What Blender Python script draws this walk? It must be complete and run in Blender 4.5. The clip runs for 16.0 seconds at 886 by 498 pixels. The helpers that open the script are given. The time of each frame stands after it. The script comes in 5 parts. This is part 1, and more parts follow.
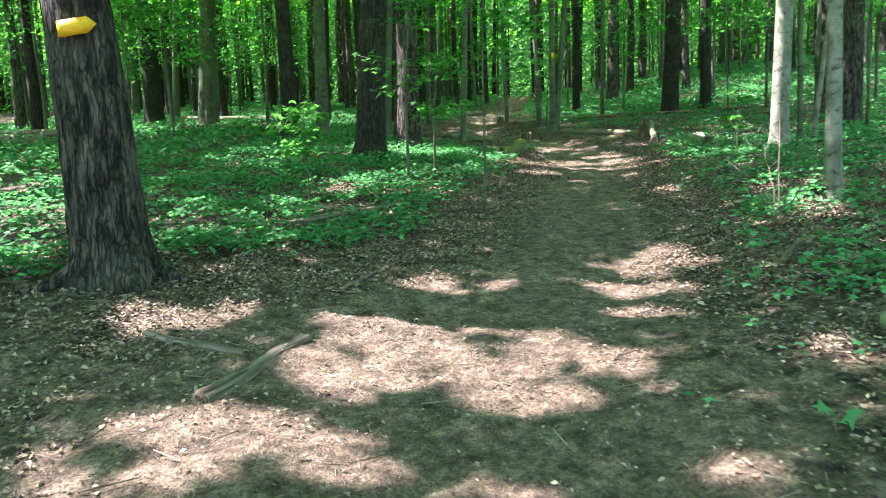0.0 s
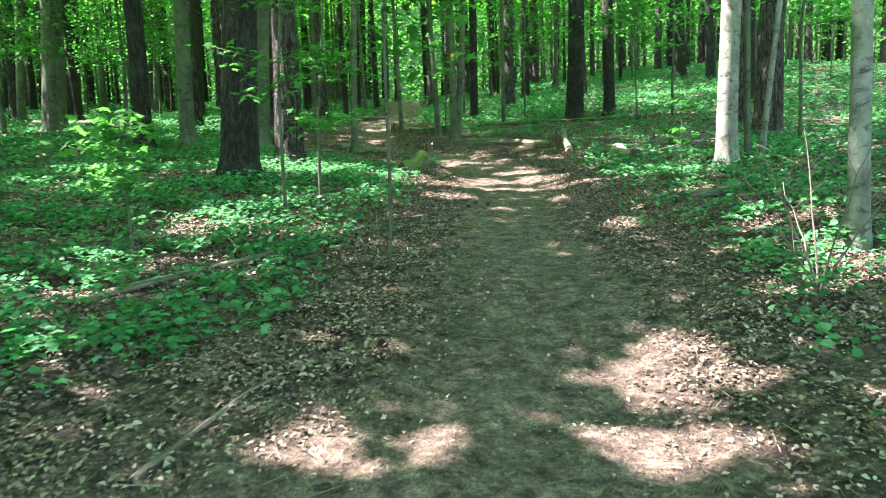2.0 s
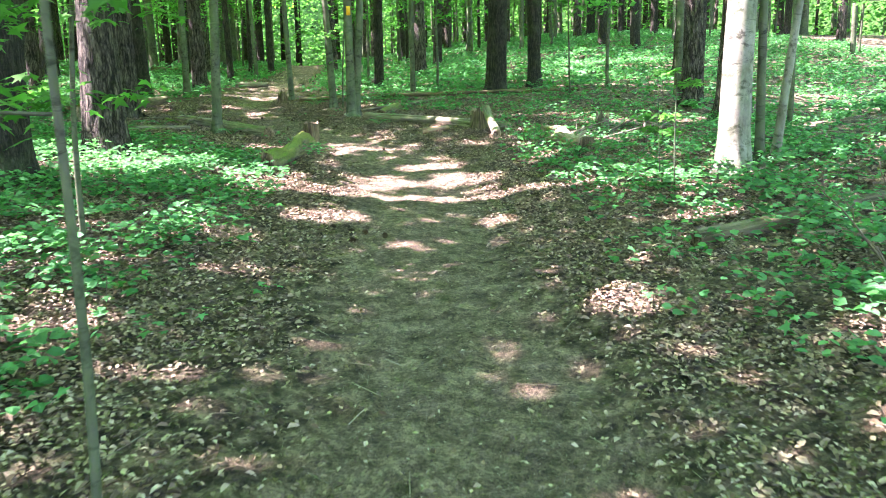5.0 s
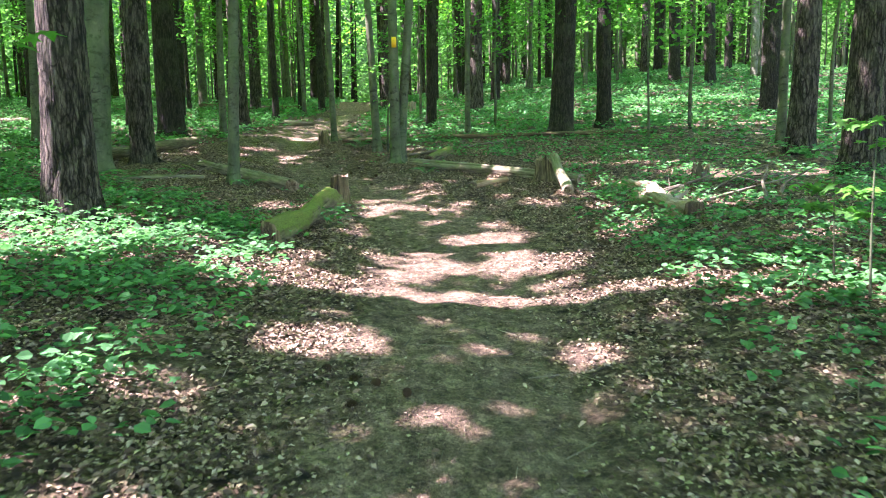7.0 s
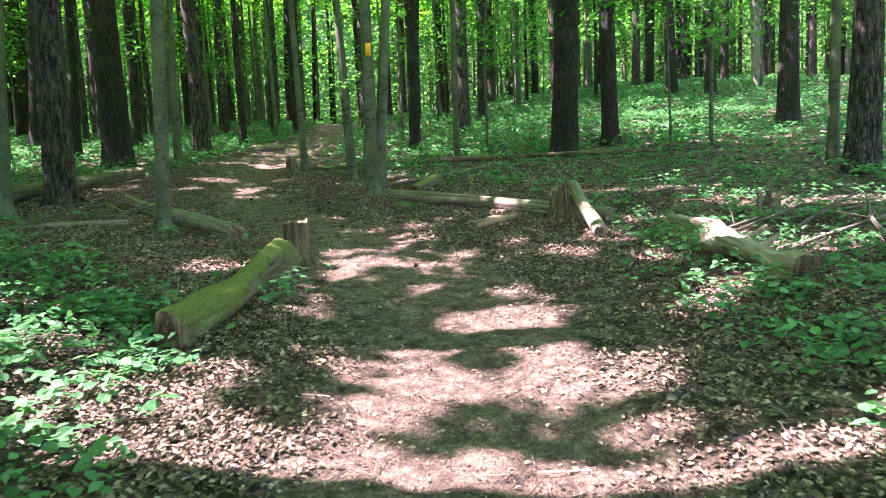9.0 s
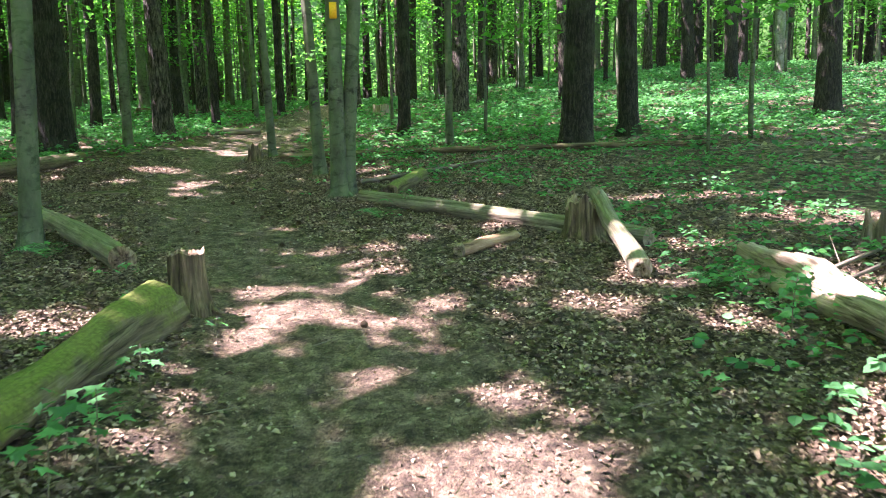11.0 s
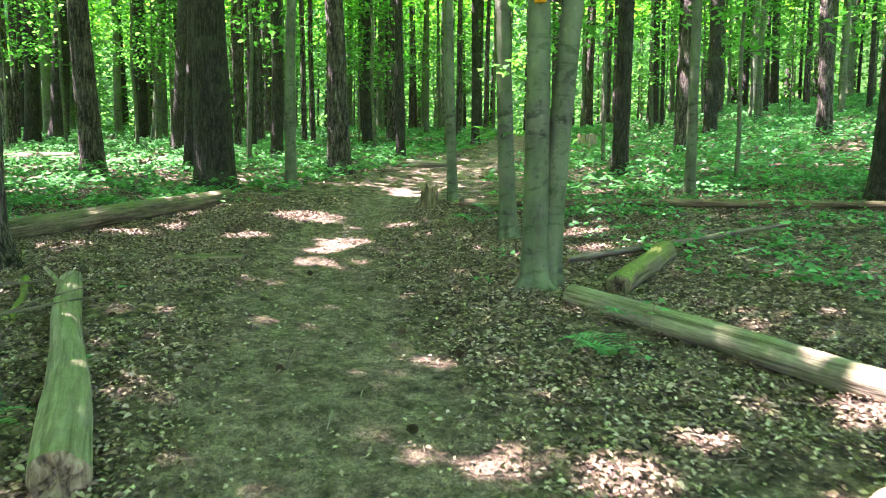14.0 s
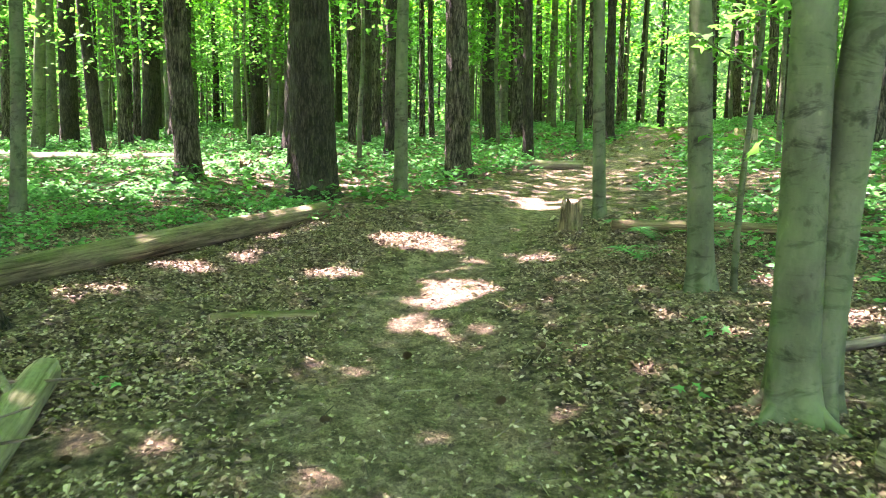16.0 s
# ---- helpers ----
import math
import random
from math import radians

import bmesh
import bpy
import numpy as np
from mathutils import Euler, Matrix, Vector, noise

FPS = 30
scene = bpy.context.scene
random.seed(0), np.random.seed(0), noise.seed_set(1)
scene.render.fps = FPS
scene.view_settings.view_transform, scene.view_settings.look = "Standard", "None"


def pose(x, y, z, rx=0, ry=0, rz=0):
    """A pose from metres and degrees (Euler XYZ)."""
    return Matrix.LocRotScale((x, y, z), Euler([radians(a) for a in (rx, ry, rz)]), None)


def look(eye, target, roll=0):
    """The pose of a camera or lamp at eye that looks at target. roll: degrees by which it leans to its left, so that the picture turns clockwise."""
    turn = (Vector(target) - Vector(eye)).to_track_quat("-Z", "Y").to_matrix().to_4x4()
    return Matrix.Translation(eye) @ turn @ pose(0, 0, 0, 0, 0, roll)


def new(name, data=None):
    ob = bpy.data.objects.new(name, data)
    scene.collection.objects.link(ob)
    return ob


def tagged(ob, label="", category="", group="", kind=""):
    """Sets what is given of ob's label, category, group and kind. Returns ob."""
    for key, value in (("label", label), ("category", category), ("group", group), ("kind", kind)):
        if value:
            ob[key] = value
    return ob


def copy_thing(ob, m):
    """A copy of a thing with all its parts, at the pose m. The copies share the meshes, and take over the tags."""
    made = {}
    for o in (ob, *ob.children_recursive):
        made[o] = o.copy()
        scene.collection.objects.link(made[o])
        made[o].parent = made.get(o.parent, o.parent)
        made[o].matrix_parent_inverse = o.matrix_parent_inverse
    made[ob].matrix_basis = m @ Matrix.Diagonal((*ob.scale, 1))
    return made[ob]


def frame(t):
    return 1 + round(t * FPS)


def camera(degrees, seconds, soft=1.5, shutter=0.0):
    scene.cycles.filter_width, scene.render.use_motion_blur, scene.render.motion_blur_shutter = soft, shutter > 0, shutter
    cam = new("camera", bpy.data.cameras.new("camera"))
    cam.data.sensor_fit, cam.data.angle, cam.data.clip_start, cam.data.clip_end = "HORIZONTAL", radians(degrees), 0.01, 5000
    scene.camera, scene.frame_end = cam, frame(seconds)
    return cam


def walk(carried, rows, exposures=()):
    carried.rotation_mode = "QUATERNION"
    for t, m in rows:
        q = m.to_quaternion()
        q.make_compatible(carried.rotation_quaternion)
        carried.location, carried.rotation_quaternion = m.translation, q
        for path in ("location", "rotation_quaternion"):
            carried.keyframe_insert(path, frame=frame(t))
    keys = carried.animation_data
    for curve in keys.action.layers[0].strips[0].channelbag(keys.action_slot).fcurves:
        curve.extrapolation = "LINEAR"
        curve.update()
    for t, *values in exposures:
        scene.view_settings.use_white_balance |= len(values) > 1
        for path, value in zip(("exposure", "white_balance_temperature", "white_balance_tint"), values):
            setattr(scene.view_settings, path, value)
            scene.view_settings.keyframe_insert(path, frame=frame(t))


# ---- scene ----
cam = camera(61.8, 16.0, 1.0, 0.25)
METRES, EYE, TILT, LEAN, TURN = 21.1, 1.5, 5.5, 0.0, 0.0
ROWS = [
    (0.0, 0.0, 0.0, 0.0, -0.44, -13.56, 1.84),
    (0.5, -0.002, 0.0329, -0.0012, 1.52, -14.89, 0.99),
    (1.0, -0.0013, 0.0645, -0.0014, -3.01, -14.74, 1.0),
    (1.5, 0.0006, 0.0958, -0.0017, -4.87, -13.88, 0.25),
    (2.0, 0.002, 0.1274, -0.0027, -8.86, -13.49, 0.99),
    (2.5, 0.0059, 0.1597, -0.0041, -10.83, -14.01, 0.4),
    (3.0, 0.0106, 0.1926, -0.0053, -14.3, -14.99, 0.59),
    (5.5, 0.0573, 0.3409, -0.0101, -15.57, -16.09, -0.49),
    (6.0, 0.0652, 0.3713, -0.0103, -11.75, -14.42, -0.6),
    (6.5, 0.0723, 0.4004, -0.0106, -12.74, -13.25, 0.53),
    (7.0, 0.0793, 0.4316, -0.0111, -11.23, -13.46, -0.41),
    (7.5, 0.0832, 0.4628, -0.0117, -11.76, -13.57, 1.25),
    (8.0, 0.0894, 0.4946, -0.0138, -9.09, -12.56, 1.0),
    (8.5, 0.0941, 0.5265, -0.0154, -12.38, -11.88, 1.24),
    (11.0, 0.138, 0.676, -0.0224, -12.51, -13.23, -0.13),
    (11.5, 0.1458, 0.7051, -0.0215, -7.34, -12.14, -0.55),
    (12.0, 0.1509, 0.7335, -0.0221, -6.53, -12.21, 0.08),
    (12.5, 0.1543, 0.7651, -0.0236, -2.74, -13.01, 0.28),
    (13.0, 0.1537, 0.7967, -0.0246, -1.28, -13.67, 0.93),
    (13.5, 0.1544, 0.8275, -0.0248, 0.28, -13.09, 0.16),
    (14.0, 0.1513, 0.8583, -0.0257, 2.58, -11.25, -0.21),
    (14.5, 0.1485, 0.8881, -0.0268, 5.03, -10.92, -0.25),
    (15.0, 0.1429, 0.9183, -0.0273, 10.28, -11.5, 0.1),
    (16.0, 0.1309, 0.9773, -0.0265, 11.76, -11.73, 0.63),
]
walk(cam, [(t, pose(0, 0, EYE, TILT, LEAN, TURN) @ pose(METRES * x, METRES * y, METRES * z, 90 + pitch, roll, yaw)) for t, x, y, z, yaw, pitch, roll in ROWS],
     [(0, 3.35, 6050, 10), (1, 3.45, 6050, 11), (2, 3.65, 6050, 12), (3, 3.9, 6050, 14), (5.5, 4.25, 6250, 28), (6.1, 3.9, 6250, 29), (6.5, 3.85, 6250, 30), (8.5, 3.6, 6150, 38), (11, 3.7, 6250, 31), (13, 3.9, 6200, 28), (14, 4.4, 6350, 28), (15, 4.65, 6850, 34), (16, 4.65, 6900, 34)])
# ---- light ----
SUN_AZ, SUN_EL = 74.0, 57.0        # degrees: towards the walker's left of straight ahead, and above the horizon
SUN_TO = Vector((-math.sin(radians(SUN_AZ)) * math.cos(radians(SUN_EL)), math.cos(radians(SUN_AZ)) * math.cos(radians(SUN_EL)), math.sin(radians(SUN_EL))))
world = bpy.data.worlds.new("sky")
scene.world = world
world.use_nodes = True
wn = world.node_tree.nodes
sky = wn.new("ShaderNodeTexSky")
sky.sky_type, sky.sun_disc = "NISHITA", False
sky.sun_elevation, sky.sun_rotation = radians(SUN_EL), radians(-SUN_AZ)
wn["Background"].inputs["Strength"].default_value = 0.09
world.node_tree.links.new(sky.outputs[0], wn["Background"].inputs["Color"])
sun = new("sun", bpy.data.lights.new("sun", "SUN"))
sun.data.energy, sun.data.angle, sun.data.color = 4.2, radians(0.55), (1.0, 0.87, 0.9)
sun.matrix_world = look((0, 0, 40), Vector((0, 0, 40)) - SUN_TO)

# ---- the lie of the land ----
PATH_Y = [-10, 0, 1.4, 2.7, 4.1, 7.2, 9.1, 11.1, 14.3, 16.1, 17.5, 19.4, 20.8, 22.8, 25.2, 27.6, 31, 35, 41, 50, 80]
PATH_X = [0, 0, 0, .1, .4, 1.4, 1.8, 2.15, 2.9, 3.2, 3.3, 3.1, 2.75, 2.2, 1.6, 1.4, 1.7, 2.4, 3.6, 5.0, 9]
FALL_Y = [-40, 0, 6, 11, 14.5, 17.5, 24, 30, 45, 80]
FALL_Z = [.3, 0, -.17, -.33, -.45, -.54, -.63, -.73, -.85, -.7]


def smooth(v):
    v = np.clip(v, 0, 1)
    return v * v * (3 - 2 * v)


def off_path(x, y):
    return x - np.interp(y, PATH_Y, PATH_X)


def land(x, y):
    """Height of the forest floor; takes numbers or arrays."""
    x, y = np.asarray(x, float), np.asarray(y, float)
    d = off_path(x, y)
    g = np.interp(y, FALL_Y, FALL_Z) + math.tan(radians(5.5)) * np.clip(y, -15, 60)
    g = g + np.where(d > 0, np.interp(y, [0, 9, 14, 18, 20, 23, 28], [.09, .1, .112, .06, .036, .046, .052]) * np.clip(np.minimum(d, 10) - .6, 0, None), np.clip(np.minimum(-d, 8) - .6, 0, None) * np.interp(y, [0, 8, 13, 21, 33], [0, .045, .058, .058, .015]))
    return g + 1.9 * smooth((x - 5) / 26) * smooth((y - 22) / 28)


def wave(x, y, s, seed):
    """Soft pseudo-random field from -1 to 1 with features about s metres across."""
    r = np.random.RandomState(seed)
    out = 0
    for k in range(6):
        a, f, p = r.uniform(0, 6.28), r.uniform(.7, 1.6) * 6.28 / (2.4 * s), r.uniform(0, 6.28)
        out = out + np.sin((np.cos(a) * x + np.sin(a) * y) * f + p)
    return out / 3.2


def trodden(x, y):
    """How bare the soil is: 1 on the path, 0 in the woods."""
    d = off_path(x, y)
    half = np.interp(y, [0, 3, 5, 6.5, 9, 14, 17, 19, 22, 26, 30, 40], [1.9, 1.6, 1.2, .85, .8, .85, .9, 1.0, .95, .6, .5, .42])
    side = np.where((y < 6.9) & (d < 0), np.interp(y, [0, 5.4, 6.9], [4.0, 3.2, .85]), half)
    return smooth((52 - y) / 10) * smooth(1.15 - (np.abs(d) / side) * .75 + .12 * wave(x, y, .6, 2))


def floor_z(x, y):
    """Height of the floor with its hollows and humps."""
    x, y = np.asarray(x, float), np.asarray(y, float)
    t = trodden(x, y)
    near = smooth((60 - np.abs(y - 20)) / 20)
    return land(x, y) + near * (.028 * wave(x, y, 1.2, 3) + .02 * wave(x, y, .33, 8) * (1 - .5 * t) + .011 * wave(x, y, .15, 9)) - .035 * t


# ---- materials ----
def mat(name, rough=.8):
    m = bpy.data.materials.new(name)
    m.use_nodes = True
    n, l = m.node_tree.nodes, m.node_tree.links
    b = n["Principled BSDF"]
    b.inputs["Roughness"].default_value = rough
    b.inputs["Specular IOR Level"].default_value = .25
    return m, n, l, b


def noise_node(n, l, scale, detail=6, rough=.6, stretch=None, dist=0.0, coord="Object"):
    tc = n.new("ShaderNodeTexCoord")
    mp = n.new("ShaderNodeMapping")
    if stretch:
        mp.inputs["Scale"].default_value = stretch
    l.new(tc.outputs[coord], mp.inputs["Vector"])
    t = n.new("ShaderNodeTexNoise")
    t.inputs["Scale"].default_value, t.inputs["Detail"].default_value, t.inputs["Roughness"].default_value, t.inputs["Distortion"].default_value = scale, detail, rough, dist
    l.new(mp.outputs[0], t.inputs["Vector"])
    return t, mp


def ramp(n, l, src, *stops):
    r = n.new("ShaderNodeValToRGB")
    while len(r.color_ramp.elements) < len(stops):
        r.color_ramp.elements.new(.5)
    for e, (p, c) in zip(r.color_ramp.elements, stops):
        e.position, e.color = p, (*c, 1)
    l.new(src, r.inputs[0])
    return r


def blend(n, l, fac, a, b, mode="MIX"):
    x = n.new("ShaderNodeMix")
    x.data_type, x.blend_type = "RGBA", mode
    for v, i in ((fac, 0), (a, 6), (b, 7)):
        if isinstance(v, (int, float)):
            x.inputs[i].default_value = v
        elif isinstance(v, tuple):
            x.inputs[i].default_value = (*v, 1)
        else:
            l.new(v, x.inputs[i])
    return x.outputs[2]


def bump(n, l, b, src, strength, dist):
    k = n.new("ShaderNodeBump")
    k.inputs["Strength"].default_value, k.inputs["Distance"].default_value = strength, dist
    l.new(src, k.inputs["Height"])
    l.new(k.outputs[0], b.inputs["Normal"])


def bark(name, deep, mid, light, ridge, lichen=(.16, .19, .12), lich=.25, depth=.03):
    """Furrowed bark: long upright plates with dark cracks, and lichen in patches."""
    m, n, l, b = mat(name, .9)
    warp, _ = noise_node(n, l, 2.2, 3)
    v, mp = noise_node(n, l, ridge * 1.6, 9, .72, (1, 1, .22), .3)
    add = n.new("ShaderNodeTexVoronoi")
    add.feature = "DISTANCE_TO_EDGE"
    add.inputs["Scale"].default_value = ridge * 2.0
    mp2 = n.new("ShaderNodeMapping")
    mp2.inputs["Scale"].default_value = (1, 1, .13)
    tc = n.new("ShaderNodeTexCoord")
    off = n.new("ShaderNodeVectorMath")
    off.operation = "MULTIPLY_ADD"
    off.inputs[1].default_value = (.16, .16, .9)
    l.new(warp.outputs["Color"], off.inputs[0])
    l.new(tc.outputs["Object"], off.inputs[2])
    l.new(off.outputs[0], mp2.inputs["Vector"])
    l.new(mp2.outputs[0], add.inputs["Vector"])
    crack = ramp(n, l, add.outputs["Distance"], (0, (.0, .0, .0)), (.05, (.2, .2, .2)), (.15, (.85, .85, .85)), (.4, (1, 1, 1)))
    fine, _ = noise_node(n, l, ridge * 5, 5, .7, (1, 1, .4))
    tone = ramp(n, l, v.outputs["Fac"], (.36, deep), (.47, mid), (.66, light))
    some = n.new("ShaderNodeMath")
    some.operation, some.use_clamp = "MULTIPLY_ADD", True
    some.inputs[1].default_value = 2.6
    shift = n.new("ShaderNodeMath")
    shift.operation = "SUBTRACT"
    shift.inputs[1].default_value = 1.2
    l.new(crack.outputs[0], shift.inputs[0])
    l.new(v.outputs["Fac"], some.inputs[0])
    l.new(shift.outputs[0], some.inputs[2])
    body = blend(n, l, some.outputs[0], deep, tone.outputs[0])
    body = blend(n, l, .7, body, ramp(n, l, fine.outputs["Fac"], (.32, (.5, .5, .5)), (.62, (1.25, 1.25, 1.25))).outputs[0], "MULTIPLY")
    big, _ = noise_node(n, l, 1.3, 4)
    lm = ramp(n, l, big.outputs["Fac"], (.52, (0, 0, 0)), (.68, (lich, lich, lich)))
    l.new(blend(n, l, lm.outputs[0], body, lichen), b.inputs["Base Color"])
    h = n.new("ShaderNodeMath")
    h.operation = "MULTIPLY_ADD"
    h.inputs[1].default_value = .7
    l.new(some.outputs[0], h.inputs[0])
    l.new(v.outputs["Fac"], h.inputs[2])
    fh = n.new("ShaderNodeMath")
    fh.operation = "MULTIPLY_ADD"
    fh.inputs[1].default_value = .45
    l.new(fine.outputs["Fac"], fh.inputs[0])
    l.new(h.outputs[0], fh.inputs[2])
    bump(n, l, b, fh.outputs[0], 1.0, depth)
    return m


def smooth_bark(name, base, pale, dark, moss=.35):
    """Smooth grey bark with level rings, blotches and a green bloom."""
    m, n, l, b = mat(name, .8)
    g, _ = noise_node(n, l, 5, 7, .65, (1, 1, .5))
    rings, _ = noise_node(n, l, 3.2, 5, .7, (.9, .9, 2.6), 1.2)
    rr = ramp(n, l, rings.outputs["Fac"], (.37, (.25, .25, .23)), (.47, (1, 1, 1)))
    spots, _ = noise_node(n, l, 11, 4, .6, (1, 1, .8))
    rs = ramp(n, l, spots.outputs["Fac"], (.33, (.35, .35, .3)), (.42, (1, 1, 1)), (.62, (1, 1, 1)), (.7, (1.5, 1.5, 1.4)))
    col = ramp(n, l, g.outputs["Fac"], (.3, dark), (.5, base), (.75, pale))
    rr2 = blend(n, l, 1.0, rr.outputs[0], rs.outputs[0], "MULTIPLY")
    c = blend(n, l, .9, col.outputs[0], rr2, "MULTIPLY")
    mm, _ = noise_node(n, l, 1.1, 5)
    mr = ramp(n, l, mm.outputs["Fac"], (.4, (0, 0, 0)), (.65, (moss, moss, moss)))
    l.new(blend(n, l, mr.outputs[0], c, (.10, .15, .06)), b.inputs["Base Color"])
    bump(n, l, b, rings.outputs["Fac"], .5, .012)
    return m


def leaf_mat(name, dark, light, trans=.5, through_c=(1.4, 1.55, .8)):
    m, n, l, b = mat(name, .7)
    b.inputs["Specular IOR Level"].default_value = .1
    geo = n.new("ShaderNodeNewGeometry")
    c = ramp(n, l, geo.outputs["Random Per Island"], (0, dark), (.75, light), (1, tuple(min(1, v * 1.35) for v in light)))
    big, _ = noise_node(n, l, .6, 3)
    c2 = blend(n, l, .35, c.outputs[0], ramp(n, l, big.outputs["Fac"], (.3, (.55, .7, .5)), (.7, (1.0, 1.0, .8))).outputs[0], "MULTIPLY")
    l.new(c2, b.inputs["Base Color"])
    t = n.new("ShaderNodeBsdfTranslucent")
    l.new(blend(n, l, 1.0, c2, through_c, "MULTIPLY"), t.inputs["Color"])
    mix = n.new("ShaderNodeMixShader")
    mix.inputs[0].default_value = trans
    l.new(b.outputs[0], mix.inputs[1])
    l.new(t.outputs[0], mix.inputs[2])
    l.new(mix.outputs[0], n["Material Output"].inputs["Surface"])
    return m


def litter_mat(name, *cols):
    m, n, l, b = mat(name, .75)
    geo = n.new("ShaderNodeNewGeometry")
    k = len(cols) - 1
    c = ramp(n, l, geo.outputs["Random Per Island"], *[((i / k) ** .6, col) for i, col in enumerate(cols)])
    g, _ = noise_node(n, l, 60, 3)
    l.new(blend(n, l, .5, c.outputs[0], ramp(n, l, g.outputs["Fac"], (.3, (.5, .5, .5)), (.65, (1, 1, 1))).outputs[0], "MULTIPLY"), b.inputs["Base Color"])
    return m


def wood_mat(name, dark, mid, light, moss_c=(.16, .2, .04), moss=0.0, along="z"):
    """Weathered barkless wood with long grain; moss grows on the upper side in patches."""
    m, n, l, b = mat(name, .85)
    g, mp = noise_node(n, l, 3.0, 8, .65, (9, 9, .8), .6)
    at = n.new("ShaderNodeAttribute")
    at.attribute_name = "grain"
    l.new(at.outputs["Vector"], mp.inputs["Vector"])
    split, mp2 = noise_node(n, l, 4.0, 4, .6, (6, 6, .35), .3)
    l.new(at.outputs["Vector"], mp2.inputs["Vector"])
    c = ramp(n, l, g.outputs["Fac"], (.3, dark), (.5, mid), (.7, light))
    st, _ = noise_node(n, l, 2.5, 5)
    c0 = blend(n, l, .85, c.outputs[0], ramp(n, l, split.outputs["Fac"], (.36, (.25, .23, .2)), (.45, (1, 1, 1))).outputs[0], "MULTIPLY")
    c1 = blend(n, l, .6, c0, ramp(n, l, st.outputs["Fac"], (.35, (.45, .42, .4)), (.6, (1, 1, 1))).outputs[0], "MULTIPLY")
    if moss:
        geo = n.new("ShaderNodeNewGeometry")
        sep = n.new("ShaderNodeSeparateXYZ")
        l.new(geo.outputs["Normal"], sep.inputs[0])
        pn, _ = noise_node(n, l, 4.0, 6, .7)
        ad = n.new("ShaderNodeMath")
        ad.operation = "MULTIPLY_ADD"
        ad.inputs[1].default_value = .3
        l.new(sep.outputs[2], ad.inputs[0])
        l.new(pn.outputs["Fac"], ad.inputs[2])
        mk = ramp(n, l, ad.outputs[0], (.6 - .08 * moss, (0, 0, 0)), (.78 - .08 * moss, (moss, moss, moss)))
        fine, _ = noise_node(n, l, 45, 4)
        mc = ramp(n, l, fine.outputs["Fac"], (.3, tuple(v * .45 for v in moss_c)), (.65, moss_c))
        c1 = blend(n, l, mk.outputs[0], c1, mc.outputs[0])
    l.new(c1, b.inputs["Base Color"])
    bump(n, l, b, split.outputs["Fac"], .9, .03)
    return m


def ground_mat():
    """Forest floor: trodden sandy soil where the path runs, dark humus and leaf crumbs elsewhere."""
    m, n, l, b = mat("forest_floor", .95)
    at = n.new("ShaderNodeAttribute")
    at.attribute_name = "trodden"
    big, _ = noise_node(n, l, .9, 6, .6)
    mid, _ = noise_node(n, l, 7, 8, .7)
    fine, _ = noise_node(n, l, 70, 5, .7)
    crumb = n.new("ShaderNodeTexVoronoi")
    crumb.inputs["Scale"].default_value = 34
    tc = n.new("ShaderNodeTexCoord")
    l.new(tc.outputs["Object"], crumb.inputs["Vector"])
    humus = ramp(n, l, mid.outputs["Fac"], (.36, (.014, .01, .007)), (.5, (.088, .064, .045)), (.64, (.24, .182, .135)))
    soil = ramp(n, l, mid.outputs["Fac"], (.33, (.036, .026, .018)), (.5, (.142, .103, .077)), (.67, (.27, .2, .157)))
    chips = ramp(n, l, crumb.outputs["Color"], (0, (.3, .3, .3)), (1, (1.9, 1.85, 1.7)))
    hum2 = blend(n, l, .8, humus.outputs[0], chips.outputs[0], "MULTIPLY")
    grains = ramp(n, l, fine.outputs["Fac"], (.34, (.35, .33, .3)), (.5, (1, 1, 1)), (.66, (1.6, 1.55, 1.45)))
    soil2 = blend(n, l, .9, blend(n, l, .6, soil.outputs[0], chips.outputs[0], "MULTIPLY"), grains.outputs[0], "MULTIPLY")
    # the edge of the trodden soil frays
    ad = n.new("ShaderNodeMath")
    ad.operation = "MULTIPLY_ADD"
    ad.inputs[1].default_value = .9
    sub = n.new("ShaderNodeMath")
    sub.operation = "SUBTRACT"
    sub.inputs[1].default_value = .5
    l.new(mid.outputs["Fac"], sub.inputs[0])
    l.new(sub.outputs[0], ad.inputs[0])
    l.new(at.outputs["Fac"], ad.inputs[2])
    mk = ramp(n, l, ad.outputs[0], (.3, (0, 0, 0)), (.7, (1, 1, 1)))
    c = blend(n, l, mk.outputs[0], hum2, soil2)
    c = blend(n, l, .5, c, ramp(n, l, big.outputs["Fac"], (.3, (.6, .58, .55)), (.65, (1.1, 1.08, 1.05))).outputs[0], "MULTIPLY")
    l.new(c, b.inputs["Base Color"])
    h = n.new("ShaderNodeMath")
    h.operation = "MULTIPLY_ADD"
    h.inputs[1].default_value = .5
    l.new(fine.outputs["Fac"], h.inputs[0])
    l.new(mid.outputs["Fac"], h.inputs[2])
    bump(n, l, b, h.outputs[0], 1.0, .08)
    return m


def plain(name, col, rough=.6):
    m, n, l, b = mat(name, rough)
    g, _ = noise_node(n, l, 30, 5)
    l.new(ramp(n, l, g.outputs["Fac"], (.3, tuple(v * .75 for v in col)), (.6, col)).outputs[0], b.inputs["Base Color"])
    return m


